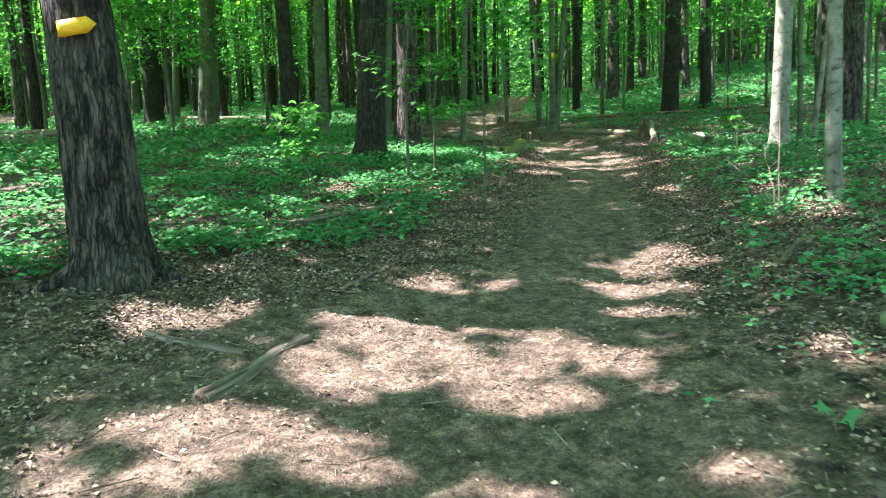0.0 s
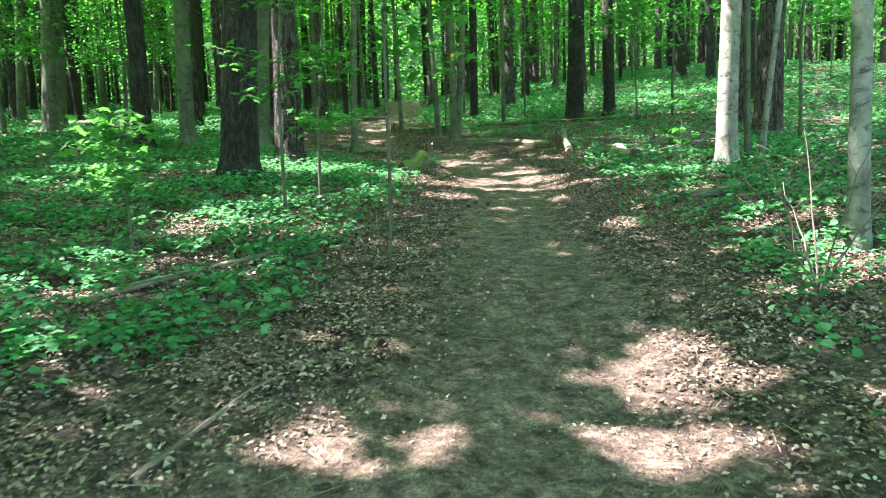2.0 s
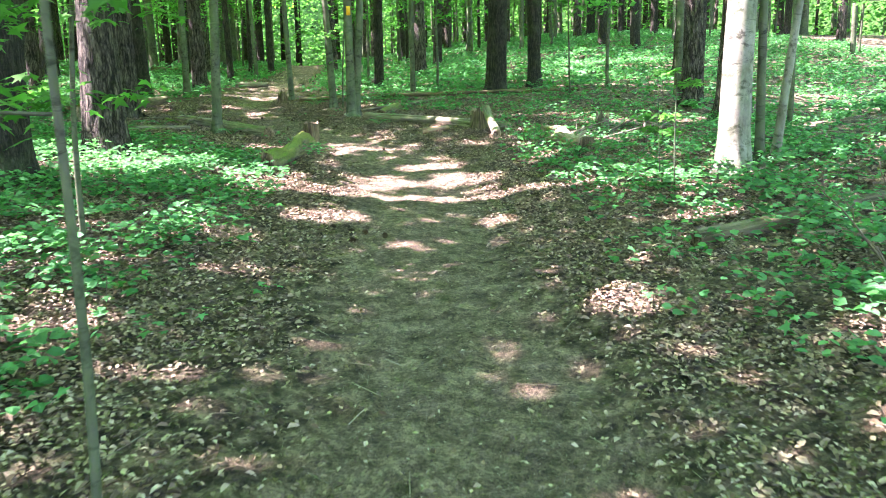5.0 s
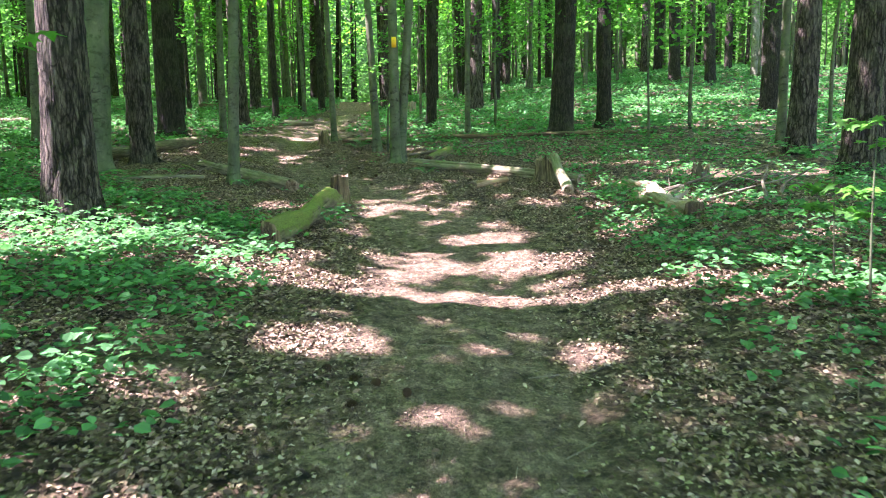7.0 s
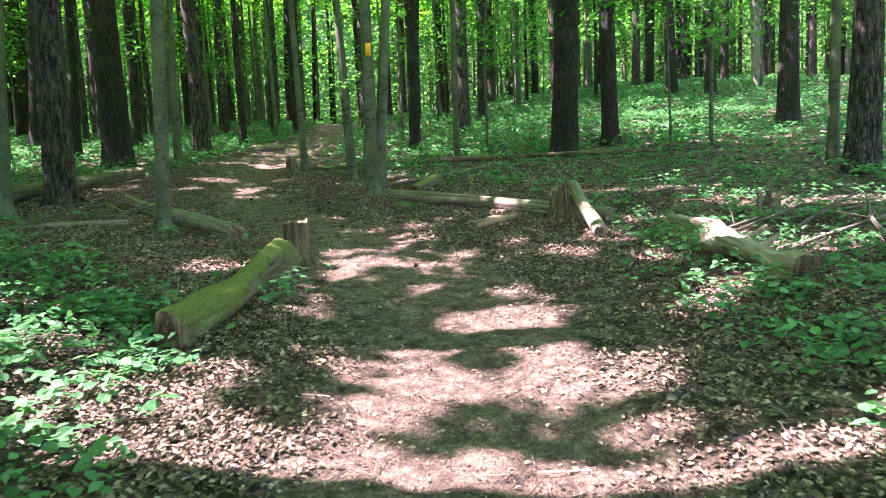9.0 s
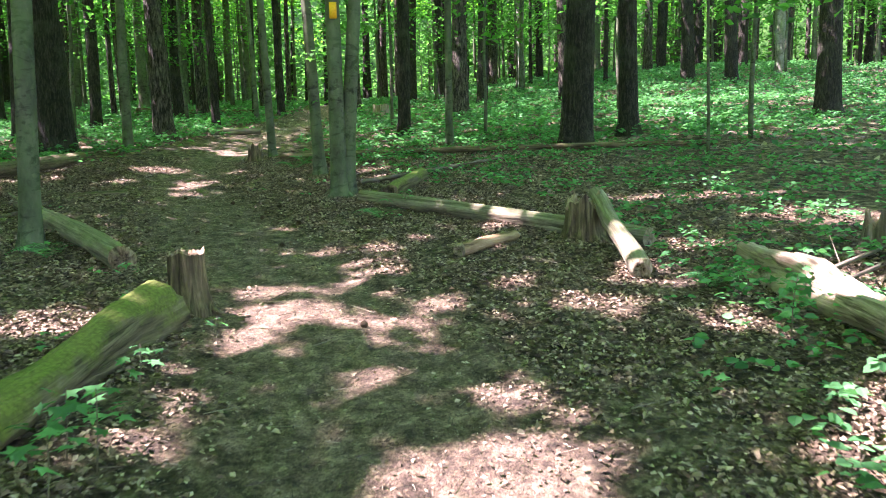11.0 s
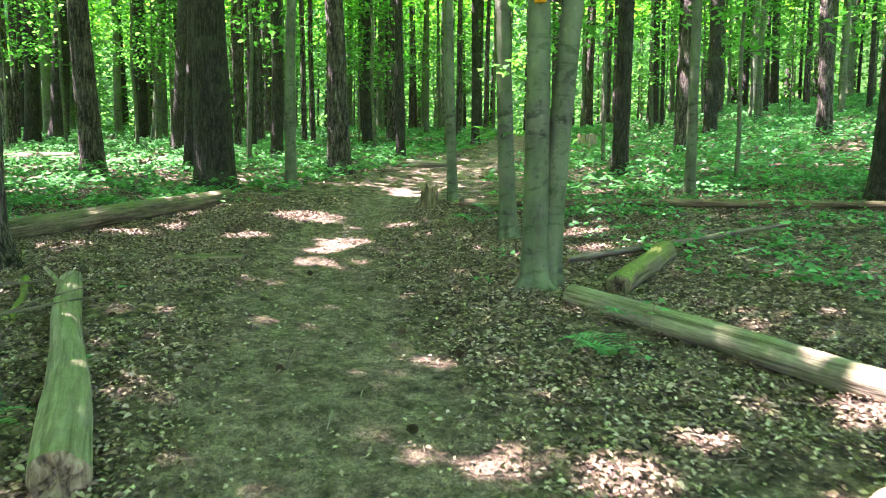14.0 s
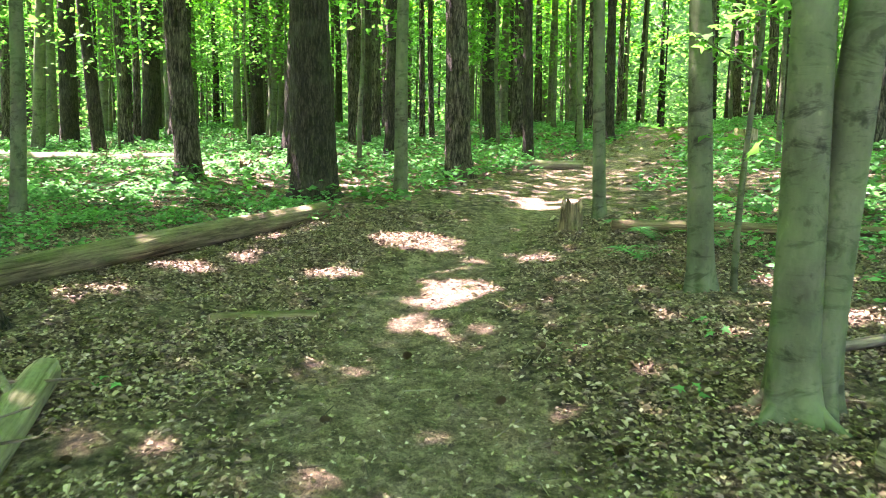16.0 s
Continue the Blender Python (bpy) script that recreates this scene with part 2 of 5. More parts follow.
M_PINE = bark("pine_bark", (.01, .0075, .0057), (.06, .047, .037), (.165, .135, .11), 10, (.15, .145, .11), .35, .05)
M_OAK = bark("oak_bark", (.011, .009, .0065), (.027, .0215, .0165), (.066, .056, .043), 14, (.085, .1, .055), .4, .035)
M_MAPLE = smooth_bark("maple_bark", (.062, .064, .042), (.12, .122, .086), (.026, .027, .018), .5)
M_BIRCH = smooth_bark("birch_bark", (.175, .162, .136), (.32, .3, .265), (.05, .042, .03), .45)
M_CANOPY = leaf_mat("canopy_leaf", (.085, .2, .026), (.17, .37, .055), .72, (1.25, 1.55, .6))
M_UNDER = leaf_mat("understory_leaf", (.036, .11, .027), (.095, .235, .06), .56, (1.1, 1.4, .8))
M_HERB = leaf_mat("herb_leaf", (.036, .115, .045), (.1, .25, .11), .42, (1.15, 1.4, .9))
M_LITTER = litter_mat("dead_leaf", (.032, .022, .013), (.155, .109, .07), (.28, .206, .14), (.41, .325, .235))
M_CRUMB = litter_mat("leaf_crumb", (.03, .021, .014), (.125, .09, .062), (.26, .2, .145), (.41, .335, .255))
M_TWIG = litter_mat("twig_wood", (.05, .038, .027), (.14, .106, .075), (.28, .225, .17))
M_GROUND = ground_mat()
M_MOSSY = wood_mat("mossy_wood", (.045, .036, .022), (.125, .1, .06), (.23, .185, .115), (.13, .145, .032), 1.0)
M_GREYLOG = wood_mat("grey_green_wood", (.075, .064, .045), (.18, .156, .112), (.31, .27, .2), (.12, .13, .05), .45)
M_STUMP = wood_mat("stump_wood", (.022, .015, .009), (.105, .075, .045), (.26, .19, .12), (.1, .115, .035), .4)
M_LOGBARK = wood_mat("brown_log_wood", (.03, .021, .014), (.1, .072, .05), (.22, .165, .12), (.12, .13, .045), .35)
M_ORANGE = wood_mat("rotten_orange_wood", (.14, .075, .04), (.33, .2, .12), (.48, .34, .23))
M_PALE = wood_mat("pale_wood", (.11, .08, .056), (.27, .208, .15), (.43, .355, .275))
M_CUT = wood_mat("cut_wood", (.08, .048, .032), (.22, .15, .1), (.34, .255, .18))
M_ROOT = wood_mat("bare_root_wood", (.05, .038, .028), (.14, .11, .085), (.26, .21, .17))
M_BLAZE = plain("yellow_blaze_paint", (.78, .40, .012), .5)
def edge_mat():
    m, n, l, b = mat("woods_edge", .9)
    g, _ = noise_node(n, l, 1.1, 8, .75)
    l.new(ramp(n, l, g.outputs["Fac"], (.35, (.012, .03, .008)), (.5, (.05, .13, .025)), (.65, (.12, .25, .05))).outputs[0], b.inputs["Base Color"])
    return m


M_EDGE = edge_mat()
M_CONE = plain("pine_cone_scale", (.06, .035, .02), .8)
M_STONE = plain("mossy_stone", (.16, .17, .1), .9)


# ---- mesh helpers ----
def mesh(name, verts, faces, materials, shade=True, grain=None):
    """A mesh from arrays; faces is one array of triangles or quads, or a list of arrays."""
    groups = faces if isinstance(faces, list) else [faces]
    groups = [np.asarray(g, np.int32) for g in groups if len(g)]
    me = bpy.data.meshes.new(name)
    verts = np.asarray(verts, np.float32)
    me.vertices.add(len(verts))
    me.vertices.foreach_set("co", verts.ravel())
    size = np.concatenate([np.full(len(g), g.shape[1], np.int32) for g in groups])
    me.loops.add(int(size.sum()))
    me.loops.foreach_set("vertex_index", np.concatenate([g.ravel() for g in groups]))
    me.polygons.add(len(size))
    start = np.concatenate(([0], np.cumsum(size)[:-1])).astype(np.int32)
    me.polygons.foreach_set("loop_start", start)
    me.polygons.foreach_set("loop_total", size)
    me.polygons.foreach_set("use_smooth", np.full(len(size), shade))
    for m in materials if isinstance(materials, (list, tuple)) else [materials]:
        me.materials.append(m)
    me.update(calc_edges=True)
    me.validate()
    if me.materials[0].name.endswith("_wood"):
        way = me.attributes.new("grain", "FLOAT_VECTOR", "POINT")
        way.data.foreach_set("vector", np.asarray(verts if grain is None else grain, np.float32).ravel())
    return me


def part(name, me, parent, label=""):
    ob = new(name, me)
    ob.parent = parent
    return tagged(ob, label)


def base(name, x, y, z=None, rz=0.0):
    ob = new(name)
    ob.empty_display_size = .2
    ob.matrix_basis = pose(x, y, float(land(x, y)) if z is None else z, 0, 0, rz)
    return ob


def tube(points, radii, seg=10, rough=0.0, seed=0, lobes=None, cap=True):
    """Verts and faces of a tapered limb through points. lobes(ring, angles) gives a factor on the radius."""
    P = np.asarray(points, float)
    n = len(P)
    T = np.gradient(P, axis=0)
    T /= np.linalg.norm(T, axis=1)[:, None] + 1e-9
    ref = np.array([1.0, 0, 0]) if abs(T[0][0]) < .8 else np.array([0, 1.0, 0])
    U = np.cross(T, ref)
    U /= np.linalg.norm(U, axis=1)[:, None]
    W = np.cross(T, U)
    a = np.arange(seg) / seg * 2 * np.pi
    r = np.random.RandomState(seed)
    k = np.ones((n, seg))
    if rough:
        ph = r.uniform(0, 6.28, 4)
        for q, fr in enumerate((2, 3, 5, 7)):
            k += rough / (1 + .5 * q) * np.sin(fr * a[None, :] + ph[q] + 1.3 * np.arange(n)[:, None] * .25)
        k += r.normal(0, rough * .35, (n, seg))
    if lobes is not None:
        k *= lobes(np.arange(n), a)
    R = np.asarray(radii)[:, None] * k
    V = P[:, None, :] + R[..., None] * (np.cos(a)[None, :, None] * U[:, None, :] + np.sin(a)[None, :, None] * W[:, None, :])
    V = V.reshape(-1, 3)
    i, j = np.meshgrid(np.arange(n - 1), np.arange(seg), indexing="ij")
    j2 = (j + 1) % seg
    Q = np.stack([i * seg + j, i * seg + j2, (i + 1) * seg + j2, (i + 1) * seg + j], -1).reshape(-1, 4)
    F = [Q]
    if cap:
        c0, c1 = len(V), len(V) + 1
        V = np.vstack([V, P[0] - T[0] * 0, P[-1]])
        s = np.arange(seg)
        F.append(np.stack([np.full(seg, c0), (s + 1) % seg, s], -1))
        F.append(np.stack([np.full(seg, c1), (n - 1) * seg + s, (n - 1) * seg + (s + 1) % seg], -1))
    return V, F


def leaves(centres, sizes, rng, tilt=.6, fold=.25, slim=.6):
    """Folded two-sided leaves, each of two quads along its midrib, in random directions. Returns verts and quads."""
    n = len(centres)
    yaw = rng.uniform(0, 2 * np.pi, n)
    d = np.stack([np.cos(yaw), np.sin(yaw), rng.normal(-.1, tilt * .5, n)], -1)
    d /= np.linalg.norm(d, axis=1)[:, None]
    side = np.stack([-np.sin(yaw), np.cos(yaw), rng.normal(0, tilt, n)], -1)
    side -= (side * d).sum(1)[:, None] * d
    side /= np.linalg.norm(side, axis=1)[:, None]
    up = np.cross(d, side)
    s = np.asarray(sizes)[:, None]
    c = np.asarray(centres)
    w = slim * .5
    V = np.stack([c - d * s * .5, c + d * s * .5,
                  c - d * s * .18 + side * s * w + up * s * fold * .5, c + d * s * .2 + side * s * w * .85 + up * s * fold * .4,
                  c - d * s * .18 - side * s * w + up * s * fold * .5, c + d * s * .2 - side * s * w * .85 + up * s * fold * .4], 1)
    o = (np.arange(n) * 6)[:, None]
    F = np.concatenate([o + np.array([0, 1, 3, 2]), o + np.array([1, 0, 4, 5])])
    return V.reshape(-1, 3), F


# ---- gaps in the canopy through which the sun reaches the floor ----
# Crown leaves are left out where their shadow would fall on a set patch.
GAPS = []


def sun_gap(x, y, rx, ry, turn=0.0):
    GAPS.append((x, y, rx, ry, turn))


def sunlit(P, ragged=.25, keep=.08, rng=None):
    """True for each point whose shadow would fall into one of the gaps."""
    P = np.asarray(P)
    s = np.array(SUN_TO)
    gx, gy, z = P[:, 0], P[:, 1], P[:, 2]
    for _ in range(3):
        k = (z - land(gx, gy)) / s[2]
        gx, gy = P[:, 0] - s[0] * k, P[:, 1] - s[1] * k
    e = ragged * wave(gx, gy, .35, 5)
    hit = np.zeros(len(P), bool)
    for x, y, rx, ry, turn in GAPS:
        c, q = math.cos(radians(turn)), math.sin(radians(turn))
        u, v = (gx - x) * c + (gy - y) * q, -(gx - x) * q + (gy - y) * c
        hit |= (u / (rx + .045)) ** 2 + (v / (ry + .035)) ** 2 < (1 + e) ** 2
    if rng is not None:
        hit &= rng.uniform(0, 1, len(P)) > keep
    return hit


def chaff(centres, sizes, rng, tilt=.8, slim=.7):
    """Plain kite-shaped leaves of one bent quad each, for foliage high up or far off."""
    n = len(centres)
    yaw = rng.uniform(0, 2 * np.pi, n)
    d = np.stack([np.cos(yaw), np.sin(yaw), rng.normal(-.15, tilt * .5, n)], -1)
    d /= np.linalg.norm(d, axis=1)[:, None]
    side = np.stack([-np.sin(yaw), np.cos(yaw), rng.normal(0, tilt * .7, n)], -1)
    side /= np.linalg.norm(side, axis=1)[:, None]
    up = np.cross(d, side)
    s = np.asarray(sizes)[:, None]
    c = np.asarray(centres)
    V = np.stack([c - d * s * .5, c + side * s * slim * .5 + up * s * .12, c + d * s * .5, c - side * s * slim * .5 + up * s * .12], 1)
    return V.reshape(-1, 3), np.arange(4 * n).reshape(-1, 4)


def maple_leaves(centres, sizes, rng, droop=.35):
    """Five-lobed leaves, one fan of triangles each."""
    n = len(centres)
    ang = np.radians([-90, -38, -15, 12, 42, 66, 90, 114, 138, 168, 195, 218])
    rad = np.array([.18, .62, .34, .86, .42, .55, 1.0, .55, .42, .86, .34, .62]) * .5
    yaw = rng.uniform(0, 2 * np.pi, n)
    tx, ty = rng.normal(0, droop, n), rng.normal(0, droop, n)
    k = len(ang)
    X, Y = rad * np.cos(ang), rad * np.sin(ang)
    X, Y = np.append(X, 0), np.append(Y, 0)
    c, s = np.cos(yaw)[:, None], np.sin(yaw)[:, None]
    lx, ly = (X * c - Y * s), (X * s + Y * c)
    lz = lx * tx[:, None] + ly * ty[:, None] - .35 * (lx ** 2 + ly ** 2) + .0
    V = np.stack([lx, ly, lz], -1) * np.asarray(sizes)[:, None, None] + np.asarray(centres)[:, None, :]
    o = (np.arange(n) * (k + 1))[:, None, None]
    F = np.stack([np.full(k, k), np.arange(k), (np.arange(k) + 1) % k], -1)[None] + o
    return V.reshape(-1, 3), F.reshape(-1, 3)


# ---- where the sun comes through ----
sun_gap(1.13, 2.71, 0.17, 0.13, -15)
sun_gap(0.13, 2.76, 0.12, 0.09, -3)
sun_gap(-1.43, 2.79, 0.32, 0.10, -3)
sun_gap(-1.14, 3.04, 0.25, 0.24, -2)
sun_gap(-1.76, 3.06, 0.16, 0.14, -2)
sun_gap(-0.57, 3.09, 0.18, 0.29, -2)
sun_gap(0.34, 3.68, 0.38, 0.21, -5)
sun_gap(2.13, 3.80, 0.17, 0.22, -21)
sun_gap(-0.54, 3.97, 0.50, 0.23, -2)
sun_gap(0.56, 4.19, 0.55, 0.33, -6)
sun_gap(1.92, 4.50, 0.18, 0.24, -25)
sun_gap(-0.37, 4.51, 0.44, 0.50, -2)
sun_gap(1.33, 4.64, 0.30, 0.24, -20)
sun_gap(-2.03, 4.80, 0.21, 0.20, -1)
sun_gap(-1.82, 5.06, 0.38, 0.33, -1)
sun_gap(1.44, 5.63, 0.46, 0.22, -16)
sun_gap(0.12, 5.86, 0.53, 0.23, -8)
sun_gap(1.78, 6.33, 0.49, 0.28, -20)
sun_gap(-3.77, 6.57, 0.20, 0.45, 1)
sun_gap(1.92, 6.76, 0.29, 0.25, -22)
sun_gap(4.02, 7.88, 0.27, 0.54, -38)
sun_gap(3.22, 10.47, 0.18, 0.27, -23)
sun_gap(-1.21, 10.86, 0.58, 0.64, 1)
sun_gap(2.25, 11.74, 0.24, 0.20, -11)
sun_gap(2.27, 12.52, 0.15, 0.10, -13)
sun_gap(3.37, 13.20, 0.19, 0.23, -29)
sun_gap(5.75, 13.34, 0.50, 0.63, -64)
sun_gap(2.73, 13.52, 0.11, 0.11, -15)
sun_gap(1.82, 13.68, 0.47, 0.28, -9)
sun_gap(5.10, 13.82, 0.30, 0.36, -39)
sun_gap(6.41, 14.02, 0.19, 0.36, -48)
sun_gap(4.60, 14.18, 0.18, 0.75, -40)
sun_gap(3.57, 14.20, 0.59, 0.28, -28)
sun_gap(2.08, 14.54, 0.90, 0.27, -10)
sun_gap(3.78, 14.88, 0.17, 0.22, -36)
sun_gap(6.45, 15.08, 0.14, 0.33, -51)
sun_gap(1.42, 15.34, 0.44, 0.82, -5)
sun_gap(2.59, 15.50, 0.36, 0.34, -13)
sun_gap(3.66, 15.58, 0.56, 0.33, -28)
sun_gap(2.58, 16.08, 0.29, 0.21, -11)
sun_gap(3.76, 16.20, 0.21, 0.28, -26)
sun_gap(2.94, 16.52, 0.30, 0.25, -19)
sun_gap(-0.00, 16.73, 0.79, 1.04, -4)
sun_gap(5.45, 16.80, 0.21, 0.57, -46)
sun_gap(3.93, 16.86, 0.21, 0.23, -34)
sun_gap(4.16, 16.96, 0.17, 0.07, -23)
sun_gap(3.49, 17.06, 0.17, 0.09, -14)
sun_gap(4.02, 17.60, 0.17, 0.16, -23)
sun_gap(2.31, 17.75, 0.13, 0.32, -6)
sun_gap(3.37, 18.13, 0.18, 0.25, -14)
sun_gap(5.60, 18.20, 0.23, 0.16, -27)
sun_gap(2.38, 18.43, 0.11, 0.13, -5)
sun_gap(6.62, 18.54, 0.28, 0.85, -30)
sun_gap(3.60, 18.85, 0.29, 0.23, -15)
sun_gap(4.98, 18.85, 0.28, 0.25, -27)
sun_gap(2.03, 18.92, 0.18, 0.44, -2)
sun_gap(2.61, 18.95, 0.18, 0.23, -10)
sun_gap(5.70, 19.21, 0.20, 0.20, -29)
sun_gap(1.43, 19.22, 0.26, 0.43, -3)
sun_gap(3.27, 19.22, 0.15, 0.19, -14)
sun_gap(3.98, 19.28, 0.17, 0.23, -25)
sun_gap(2.81, 19.37, 0.23, 0.30, -13)
sun_gap(1.69, 19.42, 0.06, 0.07, 3)
sun_gap(4.51, 19.51, 0.12, 0.12, -11)
sun_gap(2.56, 19.54, 0.13, 0.16, -3)
sun_gap(3.11, 19.60, 0.18, 0.11, -4)
sun_gap(5.67, 19.68, 0.13, 0.52, -29)
sun_gap(3.65, 19.72, 0.14, 0.18, -7)
sun_gap(3.05, 20.00, 0.13, 0.09, -4)
sun_gap(2.64, 20.06, 0.20, 0.18, -4)
sun_gap(4.99, 20.08, 0.10, 0.10, -14)
sun_gap(3.43, 20.13, 0.17, 0.13, -6)
sun_gap(6.50, 20.20, 0.22, 0.33, -30)
sun_gap(3.67, 20.42, 0.33, 0.25, -38)
sun_gap(1.34, 20.47, 0.07, 0.16, 4)
sun_gap(4.75, 20.75, 0.25, 0.13, -14)
sun_gap(3.82, 20.94, 0.26, 0.19, -15)
sun_gap(8.33, 20.94, 0.68, 0.48, -34)
sun_gap(3.37, 21.20, 0.11, 0.15, -12)
sun_gap(5.43, 21.34, 0.21, 0.23, -17)
sun_gap(4.36, 21.44, 0.14, 0.14, -17)
sun_gap(5.14, 21.77, 0.18, 0.33, -17)
sun_gap(-1.06, 25.60, 0.17, 0.35, 23)
sun_gap(1.44, 25.76, 0.25, 0.26, 11)
sun_gap(1.57, 26.65, 0.34, 0.39, 10)
sun_gap(-0.99, 26.70, 0.29, 0.34, 24)
sun_gap(0.32, 27.07, 0.28, 0.22, 22)
sun_gap(-0.65, 27.45, 0.16, 0.39, 22)
sun_gap(1.53, 28.03, 0.10, 0.12, 10)
sun_gap(2.14, 28.07, 0.17, 0.17, -4)
sun_gap(0.69, 28.91, 0.49, 0.48, 18)
sun_gap(-1.15, 29.04, 0.61, 0.83, 23)
sun_gap(1.86, 32.64, 0.56, 0.65, 11)
sun_gap(2.02, 35.68, 0.50, 0.76, 13)
sun_gap(1.79, 14.86, 0.49, 0.39, -8)
sun_gap(2.64, 14.66, 0.37, 0.43, -15)
sun_gap(3.59, 14.28, 0.62, 0.31, -24)
sun_gap(3.03, 15.85, 0.27, 0.34, -17)
sun_gap(3.79, 15.67, 0.53, 0.59, -27)
sun_gap(3.59, 16.83, 0.37, 0.55, -21)
sun_gap(1.39, 15.59, 0.60, 0.69, -7)
sun_gap(-2.05, 5.08, 0.27, 0.37, 3)
sun_gap(-1.58, 4.94, 0.23, 0.20, 4)
sun_gap(-3.87, 6.88, 0.16, 0.53, 6)
sun_gap(-1.15, 3.33, 0.69, 0.18, 2)
sun_gap(-0.61, 5.11, 0.45, 0.25, -2)
sun_gap(0.07, 4.87, 0.43, 0.20, -4)
sun_gap(1.33, 4.81, 0.32, 0.16, -12)
sun_gap(-1.47, 5.24, 0.21, 0.17, -2)
sun_gap(.1, 17.5, 1.1, .25, -15)
sun_gap(4.7, 14.1, .55, .45, -30)
sun_gap(5.6, 13.8, .6, .4, -35)
sun_gap(-1.5, 9.3, .6, .35)
sun_gap(6.9, 13.1, 1.0, .25, -15)
sun_gap(-4.6, 8.4, 1.1, .6)
sun_gap(-5.6, 10.5, 1.3, .4)
sun_gap(3.6, 7.4, .5, .15)
sun_gap(4.6, 9.4, .7, .2)
sun_gap(-1.0, 16.6, 1.3, .7)
sun_gap(1.2, 11.9, .45, .13)
sun_gap(4.8, 25.95, .5, .2)
sun_gap(4.4, 27.0, .35, .15)
sun_gap(13.4, 28.8, 2.5, .5)
sun_gap(17.4, 36, 4.0, .8)
sun_gap(12.6, 32.3, 2.5, .6)
sun_gap(9.8, 20.2, 1.2, .3)
sun_gap(-5.2, 30.7, 2.0, .6)
sun_gap(-5.6, 36.2, 2.5, .7)
sun_gap(5.6, 30.9, 1.2, .4)
sun_gap(-3.2, 47, 1.6, .8)
gr = np.random.RandomState(4)
for _ in range(46):
    gx, gy = gr.uniform(-7.5, .8), gr.uniform(6.8, 18)
    if off_path(gx, gy) < -1.4:
        sun_gap(gx, gy, gr.uniform(.2, .6), gr.uniform(.08, .22), gr.uniform(-15, 15))
for _ in range(14):
    gx, gy = gr.uniform(2.5, 9), gr.uniform(4, 18)
    if off_path(gx, gy) > 1.6:
        sun_gap(gx, gy, gr.uniform(.2, .6), gr.uniform(.08, .2), gr.uniform(-15, 15))
for _ in range(150):
    gx, gy = gr.uniform(-28, 32), gr.uniform(16, 62)
    if abs(off_path(gx, gy)) > 3.5:
        sun_gap(gx, gy, gr.uniform(.3, 1.4), gr.uniform(.15, .5), gr.uniform(-20, 20))

# ---- the ground, one sheet to the horizon ----
ax = np.concatenate([[-900, -400, -200, -120, -80, -60], np.arange(-50, -20, 3), np.arange(-20, -6, .5), np.arange(-6, 9, .1), np.arange(9, 24, .5), np.arange(24, 54, 3), [60, 80, 120, 200, 400, 900]])
ay = np.concatenate([[-900, -400, -200, -120, -60], np.arange(-40, -4, 2), np.arange(-4, 0, .3), np.arange(0, 31, .1), np.arange(31, 50, .4), np.arange(50, 80, 2), [90, 120, 200, 400, 900]])
GX, GY2 = np.meshgrid(ax, ay)
trod = trodden(GX, GY2)
GZ2 = floor_z(GX, GY2) + smooth((60 - np.abs(GY2 - 20)) / 20) * np.random.RandomState(3).normal(0, .004, GX.shape)
nx, ny = len(ax), len(ay)
i, j = np.meshgrid(np.arange(ny - 1), np.arange(nx - 1), indexing="ij")
gf = np.stack([i * nx + j, i * nx + j + 1, (i + 1) * nx + j + 1, (i + 1) * nx + j], -1).reshape(-1, 4)
gm = mesh("ground", np.stack([GX, GY2, GZ2], -1).reshape(-1, 3), gf, M_GROUND)
gm.attributes.new("trodden", "FLOAT", "POINT").data.foreach_set("value", trod.ravel().astype(np.float32))
tagged(new("ground", gm), "forest floor of dark humus with a trodden sandy path", "ground", kind="structure")

# ---- trees ----
LOOKS = {
    "pine": (M_PINE, "pine tree with dark plated furrowed bark", 19),
    "oak": (M_OAK, "tall oak with dark ridged bark", 20),
    "maple": (M_MAPLE, "slender maple with smooth grey-green bark", 14),
    "birch": (M_BIRCH, "birch tree with pale peeling whitish bark", 14),
    "double": (M_MAPLE, "twin-stemmed grey maple with a yellow paint blaze", 13),
    "sap2": (M_MAPLE, "thin grey maple stem beside a birch", 9),
}
NAMES = {"pine": "pine_tree", "oak": "oak_tree", "maple": "maple_tree", "birch": "birch_tree", "double": "maple_tree", "sap2": "maple_tree"}
trees_made = []
CROWNS = []


